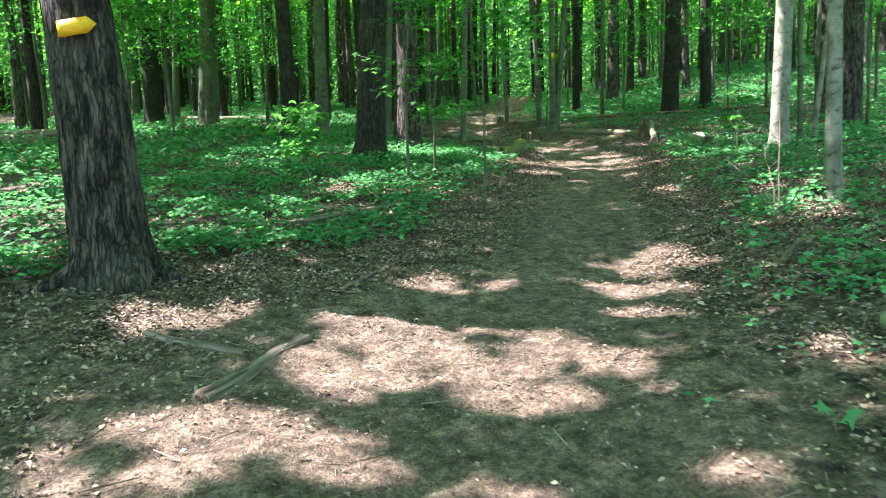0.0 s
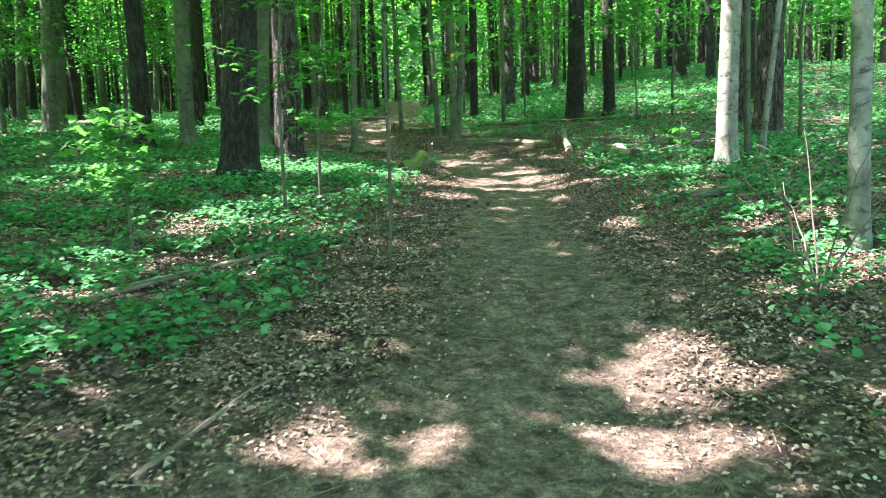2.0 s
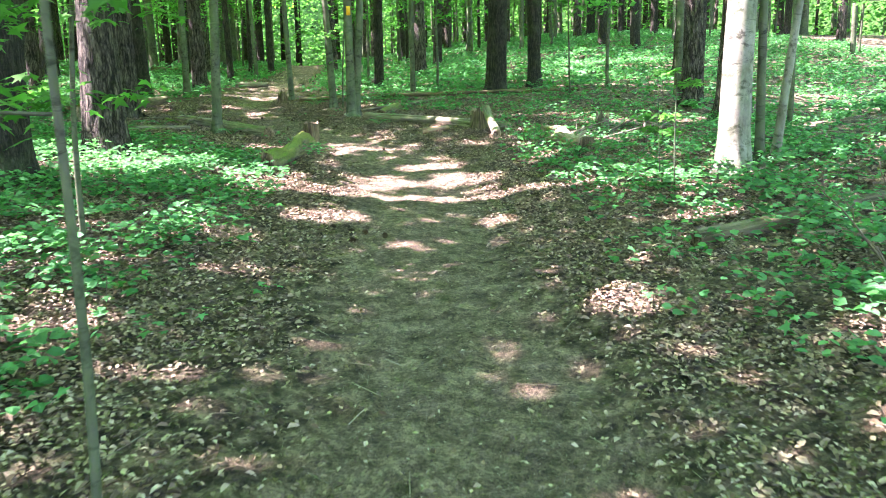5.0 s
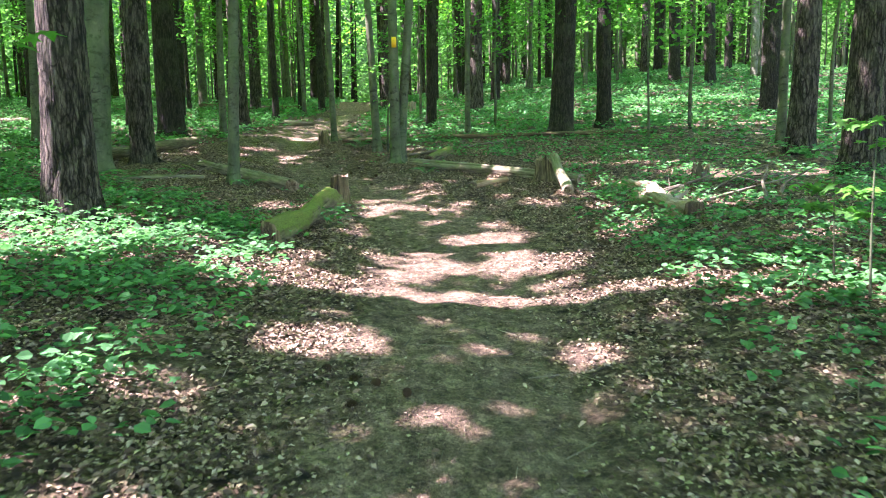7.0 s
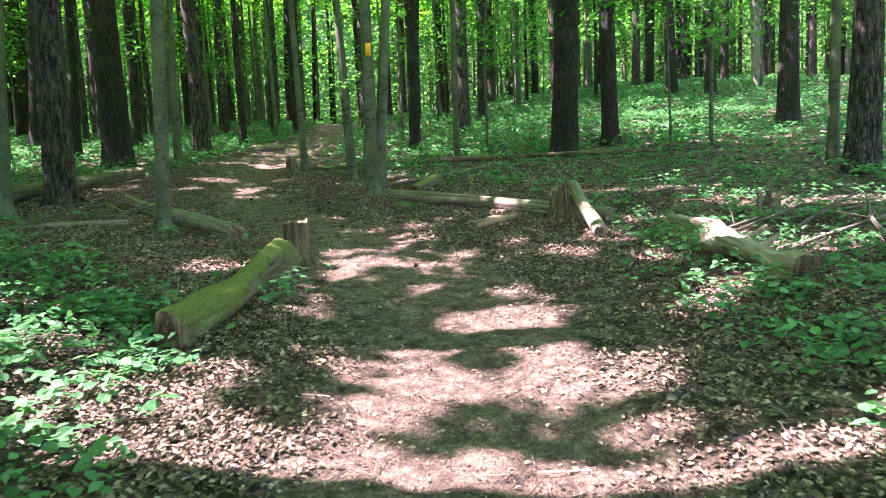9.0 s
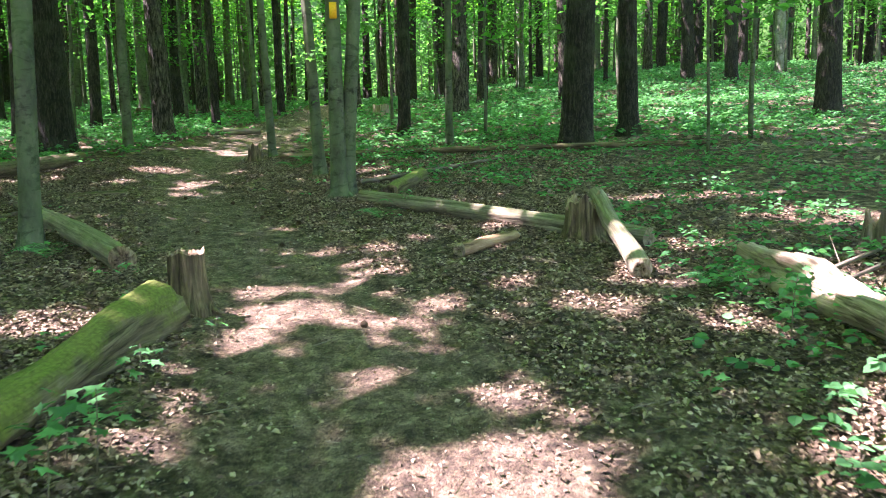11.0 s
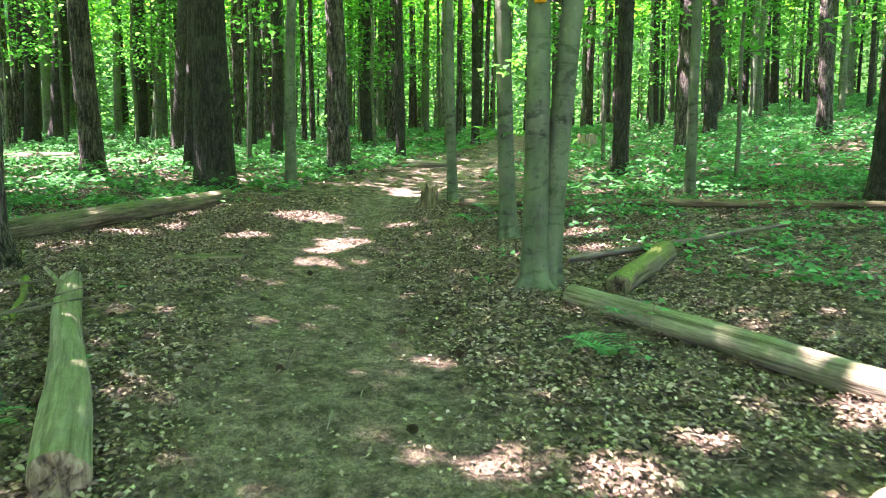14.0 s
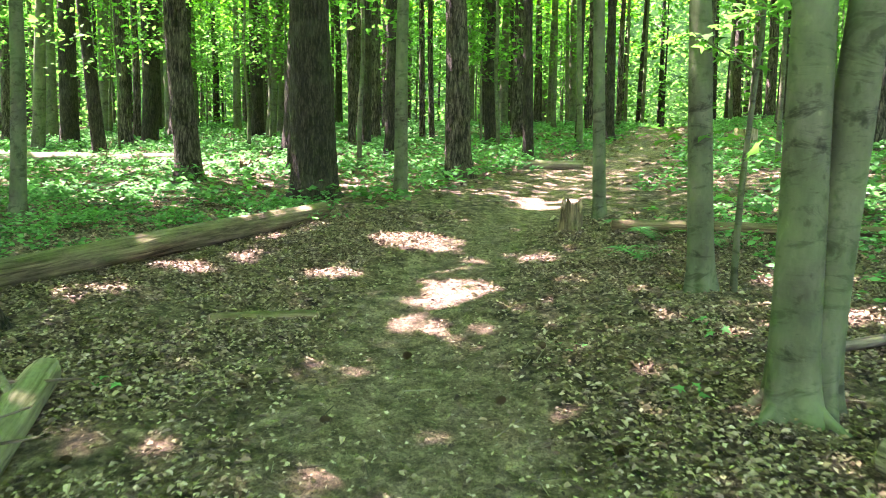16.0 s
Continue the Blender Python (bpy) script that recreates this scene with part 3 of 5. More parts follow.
def trunk_mesh(kind, r, tall, lx, ly, seed, fine=False, shift=(0, 0)):
    rng = np.random.RandomState(seed)
    zs = np.concatenate([[-.4, -.1], np.arange(.02, 1.0, .07 if fine else .2), np.arange(1.0, 5.0, .1 if fine else 1.0), np.arange(5, tall, 3.0), [tall]])
    bend = .05 * rng.uniform(-1, 1, 2)
    cx = shift[0] + lx * zs + bend[0] * np.sin(zs * .7 + seed) * np.clip(zs / 3, 0, 1) * min(1, r * 6)
    cy = shift[1] + ly * zs + bend[1] * np.sin(zs * .6 + seed * 2) * np.clip(zs / 3, 0, 1) * min(1, r * 6)
    zc = np.clip(zs, 0, None)
    rad = .87 * r * (1 - .93 * np.clip(zc / tall, 0, 1) ** 1.25) * (1 + .1 * np.exp(-zc / 1.1) + {"pine": .3, "oak": .34, "double": .4}.get(kind, .3) * np.exp(-zc / .17))
    seg = 44 if fine else (15 if r > .15 else 10)
    ph = rng.uniform(0, 6.28, 6)
    nl = rng.randint(4, 7)

    def lobes(ring, a):
        z = zc[:, None]
        k = 1 + (.17 if kind in ("pine", "oak") else .22) * np.exp(-z / .17) * np.cos(nl * a[None] + ph[0]) + .04 * np.sin(2 * a[None] + ph[1] + z * .9) + .03 * np.sin(3 * a[None] + ph[2] - z * 1.3) + .012 * np.sin(5 * a[None] + ph[3] + z * 4.1)
        if fine and kind in ("pine", "oak"):
            c = 11 if kind == "pine" else 17
            w = .9 * np.sin(z * 3.1 + ph[3] + 2 * a[None]) + .7 * np.sin(z * 6.7 + ph[4] - 3 * a[None])
            ridge = np.abs(np.sin(c * a[None] * .5 + w)) ** .6
            plate = np.abs(np.sin(z * 8 + 4 * np.sin(c * a[None] * .5 + ph[5]) + w)) ** .4
            k = k + (.11 if kind == "pine" else .06) * (ridge * (.55 + .45 * plate) - .7) + rng.normal(0, .006, (len(zs), len(a)))
        return k

    V, F = tube(np.stack([cx, cy, zs], -1), rad, seg, 0, seed, lobes, True)
    return V, F, cx, cy, zs


def crown_points(rng, cx, cy, z0, z1, rad, n):
    """Leaf places gathered in clumps along sprays, with gaps between."""
    k = max(8, n // 45)
    u = rng.uniform(0, 1, k)
    ang = rng.uniform(0, 6.28, k)
    rr = rad * np.sqrt(rng.uniform(.02, 1, k)) * np.sin(np.clip(.25 + u * .8, 0, 1) * np.pi) ** .5
    c = np.stack([cx + rr * np.cos(ang), cy + rr * np.sin(ang), z0 + u * (z1 - z0)], -1)
    pick = rng.randint(0, k, n)
    return c[pick] + rng.normal(0, 1, (n, 3)) * np.array([.75, .75, .32])


def limb_mesh(rng, start, end, r):
    t = np.linspace(0, 1, 7)[:, None]
    P = start + (end - start) * t
    P[:, 2] += .5 * np.sin(t[:, 0] * 3.14) * .6
    P[1:-1] += rng.normal(0, .08, (5, 3))
    return tube(P, r * (1 - .85 * t[:, 0]), 5, .05, rng.randint(999))


def grow(kind, x, y, r, lx=0.0, ly=0.0, note="", n=260):
    """One forest tree: trunk, limbs and crown under an empty at its foot."""
    look_m, label, tall = LOOKS[kind]
    seed = len(trees_made) + 11
    rng = np.random.RandomState(seed)
    tall = tall * rng.uniform(.88, 1.12)
    fine = r > .1 and abs(off_path(x, y)) < 5.2 and y < 34
    z = float(land(x, y))
    root = tagged(base(NAMES[kind], x, y, z), note or label, "tree", "forest trees")
    V, F, cx, cy, zs = trunk_mesh(kind, r, tall, lx, ly, seed, fine)
    part("trunk", mesh("trunk", V, F, look_m), root)
    if kind == "double":
        V, F, cx, cy, zs = trunk_mesh(kind, r * .88, tall, lx + .07, ly, seed + 500, fine, (.1, .05))
        part("trunk", mesh("trunk", V, F, look_m), root)
    tx, ty = np.interp(tall * .7, zs, cx), np.interp(tall * .7, zs, cy)
    spread = {"pine": 2.6, "oak": 3.6, "maple": 2.8, "birch": 2.3, "double": 2.6, "sap2": 1.5}[kind] * (.8 + .5 * min(1, r * 2.5))
    z0 = tall * .48
    for k in range(3):
        h = rng.uniform(.5, .8) * tall
        a = rng.uniform(0, 6.28)
        s = np.array([np.interp(h, zs, cx), np.interp(h, zs, cy), h])
        e = s + np.array([np.cos(a) * spread * .8, np.sin(a) * spread * .8, rng.uniform(.6, 2)])
        part("limb", mesh("limb", *limb_mesh(rng, s, e, max(.02, r * .25)), look_m), root)
    P = crown_points(rng, tx, ty, z0, tall * 1.04, spread, n)
    W = P + np.array([x, y, z])
    P = P[~sunlit(W, .25, .04, rng)]
    CROWNS.append((root, P, z))
    trees_made.append((x, y))
    return root


def blaze(tree, r, ang, z, wide, high, arrow=False, lean=(0, 0), shift=(0, 0)):
    """A patch of yellow paint that follows the bark."""
    n = 12
    V, F = [], []
    for q in range(n + 1):
        u = q / n
        a = ang + (u - .5) * wide / r
        hh = high * .5 * (1 if not arrow or u < .72 else (1 - u) / .28 * 1.15 + .02)
        if arrow and u < .05:
            hh *= .92
        for s in (-1, 1):
            zz = z + s * hh + (u - .5) * .05 * arrow
            V.append((shift[0] + lean[0] * zz + (r + .016) * math.cos(a), shift[1] + lean[1] * zz + (r + .016) * math.sin(a), zz))
            V.append((shift[0] + lean[0] * zz + (r - .03) * math.cos(a), shift[1] + lean[1] * zz + (r - .03) * math.sin(a), zz))
    for q in range(n):
        b = q * 4
        F += [(b, b + 4, b + 6, b + 2), (b + 2, b + 6, b + 7, b + 3), (b, b + 1, b + 5, b + 4)]
    F += [(0, 2, 3, 1), (n * 4, n * 4 + 1, n * 4 + 3, n * 4 + 2)]
    part("blaze", mesh("blaze", V, np.array(F), M_BLAZE), tree, "yellow painted trail arrow" if arrow else "yellow painted trail blaze")


def roots(tree, r, n, seed):
    """Roots that spread from the foot of a trunk into the soil."""
    rng = np.random.RandomState(seed)
    for k in range(n):
        a, ln = 6.283 * k / n + rng.uniform(-.4, .4), r * rng.uniform(1.0, 1.9)
        t = np.linspace(0, 1, 8)[:, None]
        bend = .25 * ln * rng.uniform(-1, 1) * t ** 2
        P = np.hstack([np.cos(a) * (r * .55 + ln * t) - np.sin(a) * bend, np.sin(a) * (r * .55 + ln * t) + np.cos(a) * bend, r * .7 * (1 - t) ** 2.2 - .03 * t])
        part("root", mesh("root", *tube(P, r * .3 * (1 - .75 * t[:, 0]), 9, .06, seed + k), tree.children[0].data.materials[0]), tree)


arrow_pine = grow("pine", -2.67, 5.98, 0.312, -0.06, -0.01, "big pine with furrowed bark and a painted yellow arrow")
roots(arrow_pine, .31, 6, 1)
blaze(arrow_pine, 0.312*.93, radians(-65.6), 1.95, .27, .115, True, (-0.06, -0.01))
grow("oak", -12.74, 23.9, 0.224, 0.006, 0.003)
grow("oak", -13.52, 35.82, 0.506, -0.003, -0.001)
grow("maple", -9.57, 31.24, 0.488, 0.062, 0.019)
grow("maple", -14.15, 40.55, 0.212, 0.07, 0.026)
grow("oak", -4.07, 20.43, 0.239, -0.003, -0.001)
grow("oak", -14.25, 48.53, 0.435, 0.07, 0.026)
grow("maple", -3.47, 22.43, 0.216, 0.014, 0.003)
grow("maple", -9.39, 46.94, 0.215, 0.07, 0.016)
grow("maple", -8.65, 28.21, 0.171, 0.07, 0.028)
roots(grow("oak", -1.44, 15.44, 0.344, 0.055, 0.007), .32, 5, 5)
grow("pine", -0.72, 17.73, 0.294, 0.004, 0.001)
roots(grow("birch", 6.05, 13.32, 0.18, 0.011, -0.007), .19, 5, 4)
grow("sap2", 6.5, 13.46, 0.056, -0.024, 0.015)
grow("birch", 6.77, 13.55, 0.053, 0.07, -0.047)
grow("birch", 4.32, 8.15, 0.094, -0.017, 0.015)
grow("pine", 10.63, 19.55, 0.357, 0.008, -0.006)
grow("maple", -1.71, 22.89, 0.251, 0.07, 0.024)
grow("oak", -6.43, 42.24, 0.408, 0.042, 0.011)
grow("maple", 0.68, 21.58, 0.102, 0.043, 0.015)
grow("oak", 17.34, 31.71, 0.349, 0.003, -0.002)
grow("pine", 11.33, 22.02, 0.274, 0.004, -0.003)
grow("maple", 11.57, 22.94, 0.113, -0.006, 0.005)
grow("oak", -3.65, 35.64, 0.164, 0.024, 0.008)
grow("oak", 6.27, 34.22, 0.199, 0.01, -0.002)
grow("maple", 6.42, 29.44, 0.09, -0.002, 0.0)
grow("oak", 11.51, 45.16, 0.256, -0.0, 0.0)
grow("birch", 15.44, 51.86, 0.201, -0.014, 0.005)
grow("oak", 8.57, 27.86, 0.344, 0.021, -0.009)
grow("oak", 10.53, 29.6, 0.245, -0.02, 0.01)
grow("oak", 20.85, 44.72, 0.333, -0.038, 0.023)
grow("oak", 21.31, 42.11, 0.285, -0.041, 0.028)
grow("birch", 24.71, 43.63, 0.28, -0.024, 0.018)
grow("maple", -5.92, 51.42, 0.185, 0.023, 0.006)
grow("oak", -2.61, 39.58, 0.2, 0.015, 0.004)
grow("pine", 13.21, 40.14, 0.228, -0.026, 0.011)
roots(grow("pine", -1.22, 24.43, 0.245, -0.003, -0.003), .24, 5, 3)
grow("maple", -4.44, 28.68, 0.106, 0.029, 0.024)
grow("oak", -15.51, 43.69, 0.362, 0.017, 0.013)
grow("oak", -11.16, 39.44, 0.206, -0.056, -0.04)
grow("pine", -12.91, 43.26, 0.215, -0.031, -0.021)
grow("oak", -13.15, 44.92, 0.311, 0.016, 0.01)
grow("pine", -5.05, 33.8, 0.261, -0.042, -0.024)
grow("oak", -1.86, 32.25, 0.396, -0.013, -0.005)
grow("pine", -5.39, 44.62, 0.146, -0.001, -0.0)
grow("oak", -4.51, 43.42, 0.184, -0.003, -0.001)
grow("maple", -0.4, 32.38, 0.121, 0.014, 0.004)
grow("pine", -3.49, 46.92, 0.125, -0.015, -0.004)
grow("pine", -3.29, 47.55, 0.117, -0.013, -0.003)
grow("pine", -0.1, 35.98, 0.293, -0.03, -0.006)
grow("oak", -0.95, 46.59, 0.252, -0.01, -0.001)
grow("oak", 0.99, 39.77, 0.149, -0.008, -0.001)
grow("maple", 2.19, 44.14, 0.108, -0.033, -0.001)
grow("maple", 2.8, 30.72, 0.096, -0.032, -0.0)
grow("oak", 3.15, 49.36, 0.195, -0.018, 0.0)
grow("maple", 3.57, 26.58, 0.102, -0.049, 0.005)
grow("oak", 7.18, 55.23, 0.304, -0.029, 0.004)
twin_maple = grow("double", 3.69, 24.25, 0.122, 0.001, -0.0)
roots(twin_maple, .15, 6, 2)
blaze(twin_maple, 0.122*.88, radians(-94), 2.4, .085, .2, False, (0.001, -0.0))
grow("pine", 9.29, 40.18, 0.333, 0.011, -0.003)
grow("maple", -10.22, 49.68, 0.167, 0.0, 0.0)
grow("maple", -13.8, 52.92, 0.214, -0.002, -0.001)



def add_shade_leaves(x0, x1, y0, y1, step, layers, size):
    """Adds unseen leaves along the sun's rays to shade the floor but for the gaps, each spray on the tree nearest to
    it.
    """
    rng = np.random.RandomState(77)
    gx, gy = np.meshgrid(np.arange(x0, x1, step), np.arange(y0, y1, step))
    gx, gy = np.tile(gx.ravel(), layers), np.tile(gy.ravel(), layers)
    gx, gy = gx + rng.uniform(-.5, .5, len(gx)) * step, gy + rng.uniform(-.5, .5, len(gy)) * step
    keep = rng.uniform(0, 1, len(gx)) < .97 - .25 * smooth(wave(gx, gy, .5, 71) * 2 - 1.2)
    gx, gy = gx[keep], gy[keep]
    z0 = land(gx, gy)
    k = rng.uniform(9, 17, len(gx)) / SUN_TO.z
    P = np.stack([gx + SUN_TO.x * k, gy + SUN_TO.y * k, z0 + SUN_TO.z * k], -1)
    P = P[~sunlit(P, .25, .02, rng)]
    T = np.array(trees_made)
    near_t = np.argmin(((P[:, None, :2] - T[None]) ** 2).sum(-1), 1)
    P = np.hstack([P, rng.uniform(size[0], size[1], (len(P), 1))])
    return [P[near_t == q] for q in range(len(T))]


def leaf_out(extra):
    """Build the waiting crowns."""
    rng = np.random.RandomState(78)
    for q, (root, P, z) in enumerate(CROWNS):
        if extra is not None:
            size = np.concatenate([rng.uniform(.2, .4, len(P)), extra[q][:, 3]])
            P = np.vstack([P, extra[q][:, :3] - np.array(root.matrix_basis.translation)])
        else:
            size = rng.uniform(.25, .5, len(P))
        V, F = chaff(P, size, rng)
        part("crown", mesh("crown", V, F, M_CANOPY, False), root)
    CROWNS.clear()


# Out-of-view leaf layers, added only to keep sun off the floor and the hill.
core, outer = add_shade_leaves(-8, 13, 0, 33, .2, 4, (.24, .4)), add_shade_leaves(-24, 26, -8, 64, .45, 1, (.4, .75))
hill, ahead = add_shade_leaves(8, 28, 24, 60, .45, 2, (.4, .75)), add_shade_leaves(-3, 9, 33, 54, .3, 2, (.3, .5))
leaf_out([np.vstack(pair) for pair in zip(core, outer, hill, ahead)])

# ---- trees further off and behind, three of each kind and their copies ----
far = np.random.RandomState(21)
models = []
for k in range(8):
    kind = ("oak", "maple", "pine", "oak", "maple", "oak", "pine", "maple")[k]
    models.append(grow(kind, 6.0 + 5.5 * (k - 4) * 1.7, -16 - 3.0 * (k % 3), far.uniform(.1, .34), far.uniform(-.03, .03), far.uniform(-.02, .02), n=380))
leaf_out(None)
made = 0
while made < 320:
    fx, fy = far.uniform(-48, 52), far.uniform(-24, 84)
    dist = math.hypot(fx - 2.5, fy - 16)
    if min(math.hypot(fx - a, fy - b) for a, b in trees_made) < 1.9:
        continue
    if abs(off_path(fx, fy)) < 1.6 or (-16 < fx < 26 and -3 < fy < 40) or (-15 < fx < 26 and 10 < fy < 46):
        continue
    m = models[far.randint(8)]
    copy_thing(m, pose(fx, fy, float(land(fx, fy)), 0, 0, far.uniform(0, 360)))
    trees_made.append((fx, fy))
    made += 1
made = 0
while made < 170:
    fx, fy = far.uniform(-36, 44), far.uniform(47, 84)
    if min(math.hypot(fx - a, fy - b) for a, b in trees_made) < 1.1 or abs(off_path(fx, fy)) < 1.2:
        continue
    copy_thing(models[far.randint(8)], pose(fx, fy, float(land(fx, fy)), 0, 0, far.uniform(0, 360)))
    trees_made.append((fx, fy))
    made += 1


# ---- saplings and undergrowth trees ----
def sapling(x, y, r, tall, lx=0.0, ly=0.0, n=160, size=.13, low=.35, lobed=True, label="thin maple sapling with bright green leaves", spread=.8, seed=0):
    rng = np.random.RandomState(seed + 900)
    root = tagged(base("sapling", x, y), label, "sapling", "undergrowth saplings")
    zs = np.linspace(-.1, tall, 16)
    px = lx * zs + .03 * np.sin(zs * 1.7 + seed)
    py = ly * zs + .03 * np.cos(zs * 1.3 + seed)
    part("trunk", mesh("trunk", *tube(np.stack([px, py, zs], -1), r * (1 - .8 * np.clip(zs / tall, 0, 1)), 8, .04, seed), M_MAPLE), root)
    cents = []
    for k in range(max(3, n // 22)):
        h = tall * rng.uniform(low, .98)
        a = rng.uniform(0, 6.28)
        ln = spread * rng.uniform(.5, 1.1) * (1.15 - h / tall * .6)
        s = np.array([np.interp(h, zs, px), np.interp(h, zs, py), h])
        e = s + np.array([np.cos(a) * ln, np.sin(a) * ln, ln * rng.uniform(-.1, .35)])
        t = np.linspace(0, 1, 5)[:, None]
        P = s + (e - s) * t
        if k < 5:
            part("limb", mesh("limb", *tube(P, r * .3 * (1 - .8 * t[:, 0]) + .002, 5), M_MAPLE), root)
        u = rng.uniform(.25, 1.05, 22)[:, None]
        cents.append(s + (e - s) * u + rng.normal(0, 1, (22, 3)) * np.array([.16, .16, .05]) * spread)
    C = np.vstack(cents)
    fn = maple_leaves if lobed else chaff
    V, F = fn(C, rng.uniform(.7, 1.2, len(C)) * size, rng)
    part("crown", mesh("crown", V, F, M_UNDER, False), root)
    return root


sapling(0.48, 8.9, 0.017, 4.6, 0.042, -0.003, 760, .15, .2, seed=1)
sapling(-0.53, 11.64, 0.025, 4.6, 0.046, 0.004, 760, .15, .2, seed=2)
sapling(-0.09, 12.3, 0.022, 4.6, 0.05, 0.001, 760, .15, .2, seed=3)
sapling(3.85, 26.65, 0.029, 4.2, 0.031, -0.004, 430, .16, .25, seed=4)
sapling(-1.65, 9.2, .014, 1.3, .02, .02, 260, .15, .5, spread=.65, seed=21)
sapling(5.36, 13.61, .008, 1.0, .0, .02, 44, .15, .5, spread=.3, seed=22)
sapling(5.25, 13.1, .01, 1.5, .0, .02, 66, .13, .4, spread=.35, seed=23)
under = [sapling(-30 + 7 * k, -22, .03 + .012 * k, 6.5 + .8 * k, .02, 0, 850, .19, .3, False, "young beech with layered sprays of sunlit green leaves", 2.0, 50 + k) for k in range(5)]
us = np.random.RandomState(8)
made = 0
while made < 190:
    fx, fy = us.uniform(-42, 46), us.uniform(18, 76)
    if abs(off_path(fx, fy)) < 3.0 or (-9 < fx < 13 and fy < 37) or (fy > 36 and abs(fx - 2) < 9 and fy < 44):
        continue
    if 8 < fx < 26 and fy < 46 and us.uniform(0, 1) < .6:
        continue
    m = under[us.randint(5)]
    copy_thing(m, pose(fx, fy, float(land(fx, fy)), 0, 0, us.uniform(0, 360)))
    made += 1

for fx, fy in ((-5.5, 26), (-7.8, 22), (-6.8, 30), (-2.6, 37), (7.6, 31), (9.6, 25), (11.8, 27), (6.4, 37), (12.4, 34), (-9.2, 26), (-7.2, 17.5), (9.4, 16.5)):
    copy_thing(under[us.randint(5)], pose(fx, fy, float(land(fx, fy)), 0, 0, us.uniform(0, 360)))

# far woods that close the view
fw = np.random.RandomState(30)
a = fw.uniform(-1.5, 1.5, 110000)
rr = fw.uniform(52, 90, 110000)
wx, wy = 2 + rr * np.sin(a), 14 + rr * np.cos(a)
wz = land(wx, wy) + 19 * fw.uniform(.01, 1, 110000) ** 1.35
V, F = chaff(np.stack([wx, wy, wz], -1), fw.uniform(.28, .6, 110000), fw)
tagged(new("far_woods", mesh("far_woods", V, F, M_UNDER, False)), "distant sunlit leafy woods behind the trunks", "woods", kind="stuff")

# the edge of the woods, far behind all trunks
qa = np.linspace(-2.0, 2.0, 60)
bx, by = 2 + 104 * np.sin(qa), 14 + 104 * np.cos(qa)
bz = land(bx, by)
top_z = bz + 24 + 2.5 * np.sin(qa * 9) + 1.8 * np.sin(qa * 23 + 1)
BV = np.concatenate([np.stack([bx, by, bz - 3], -1), np.stack([bx, by, top_z], -1)])
bi = np.arange(59)
BF = np.stack([bi, bi + 1, bi + 61, bi + 60], -1)
tagged(new("backdrop", mesh("backdrop", BV, BF, M_EDGE)), "green leafy edge of the distant woods", "backdrop", kind="structure")


# ---- fallen logs, stumps and branches ----
def fallen(name, label, category, x0, y0, x1, y1, r0, r1, m, end_m=None, lift0=0.0, lift1=0.0, seg=28, seed=0, rough=.06, stubs=0, sag=0.0):
    """A log lying on the floor, with broken ends of bare wood."""
    rng = np.random.RandomState(seed + 70)
    n = max(8, int(math.hypot(x1 - x0, y1 - y0) / .12))
    n = min(n, 60)
    t = np.linspace(0, 1, n)
    px, py = x0 + (x1 - x0) * t, y0 + (y1 - y0) * t
    nrm = np.array([-(y1 - y0), x1 - x0]) / (math.hypot(x1 - x0, y1 - y0) + 1e-9)
    bow = sag * np.sin(t * 3.14) + .012 * np.sin(t * 9 + seed)
    px, py = px + nrm[0] * bow, py + nrm[1] * bow
    rad = (r0 + (r1 - r0) * t) * (1 + rough * (np.sin(t * 7 + seed) + .7 * np.sin(t * 17 + 2 * seed)) * .35)
    za, zb = float(land(px[0], py[0])), float(land(px[-1], py[-1]))
    pz = np.polyval(np.polyfit(t, floor_z(px, py), 2), t) + rad * .82 + lift0 * (1 - t) + lift1 * t
    root = tagged(base(name, x0, y0, za), label, category)
    P = np.stack([px - x0, py - y0, pz - za], -1)
    V, F = tube(P, rad, seg, rough, seed, None, False)
    aa = np.arange(seg) / seg * 6.283
    run = np.concatenate([[0], np.cumsum(np.linalg.norm(np.diff(P, axis=0), axis=1))])
    grain = np.stack([np.outer(rad, np.cos(aa)), np.outer(rad, np.sin(aa)), np.repeat(run[:, None], seg, 1)], -1).reshape(-1, 3)
    part("body", mesh("body", V, F, m, True, grain), root)
    for k, q in ((0, -1), (n - 1, 1)):
        ring = V[k * seg:(k + 1) * seg]
        c = ring.mean(0)
        ax_d = (P[min(k + 1, n - 1)] - P[max(k - 1, 0)])
        ax_d /= np.linalg.norm(ax_d)
        layers = [ring]
        for f, o in ((.86, .012), (.5, .02), (.2, -.015)):
            layers.append(c + (ring - c) * f + ax_d * q * (o + rng.normal(0, .012, (seg, 1))))
        VV = np.vstack(layers + [c[None]])
        s = np.arange(seg)
        FF = [np.stack([b * seg + s, b * seg + (s + 1) % seg, (b + 1) * seg + (s + 1) % seg, (b + 1) * seg + s], -1) for b in range(3)]
        FF.append(np.stack([3 * seg + s, 3 * seg + (s + 1) % seg, np.full(seg, 4 * seg)], -1))
        part("broken_end", mesh("broken_end", VV, FF, end_m or M_CUT), root, "splintered end of bare wood")
    for k in range(stubs):
        q = rng.randint(2, n - 2)
        s0 = P[q]
        dirn = np.array([nrm[0] * rng.choice([-1, 1]), nrm[1] * rng.choice([-1, 1]), rng.uniform(.2, .8)])
        t2 = np.linspace(0, 1, 5)[:, None]
        part("branch_stub", mesh("branch_stub", *tube(s0 + dirn * t2 * rng.uniform(.2, .4), rad[q] * .3 * (1 - .5 * t2[:, 0]), 7, .05), m), root)
    return root


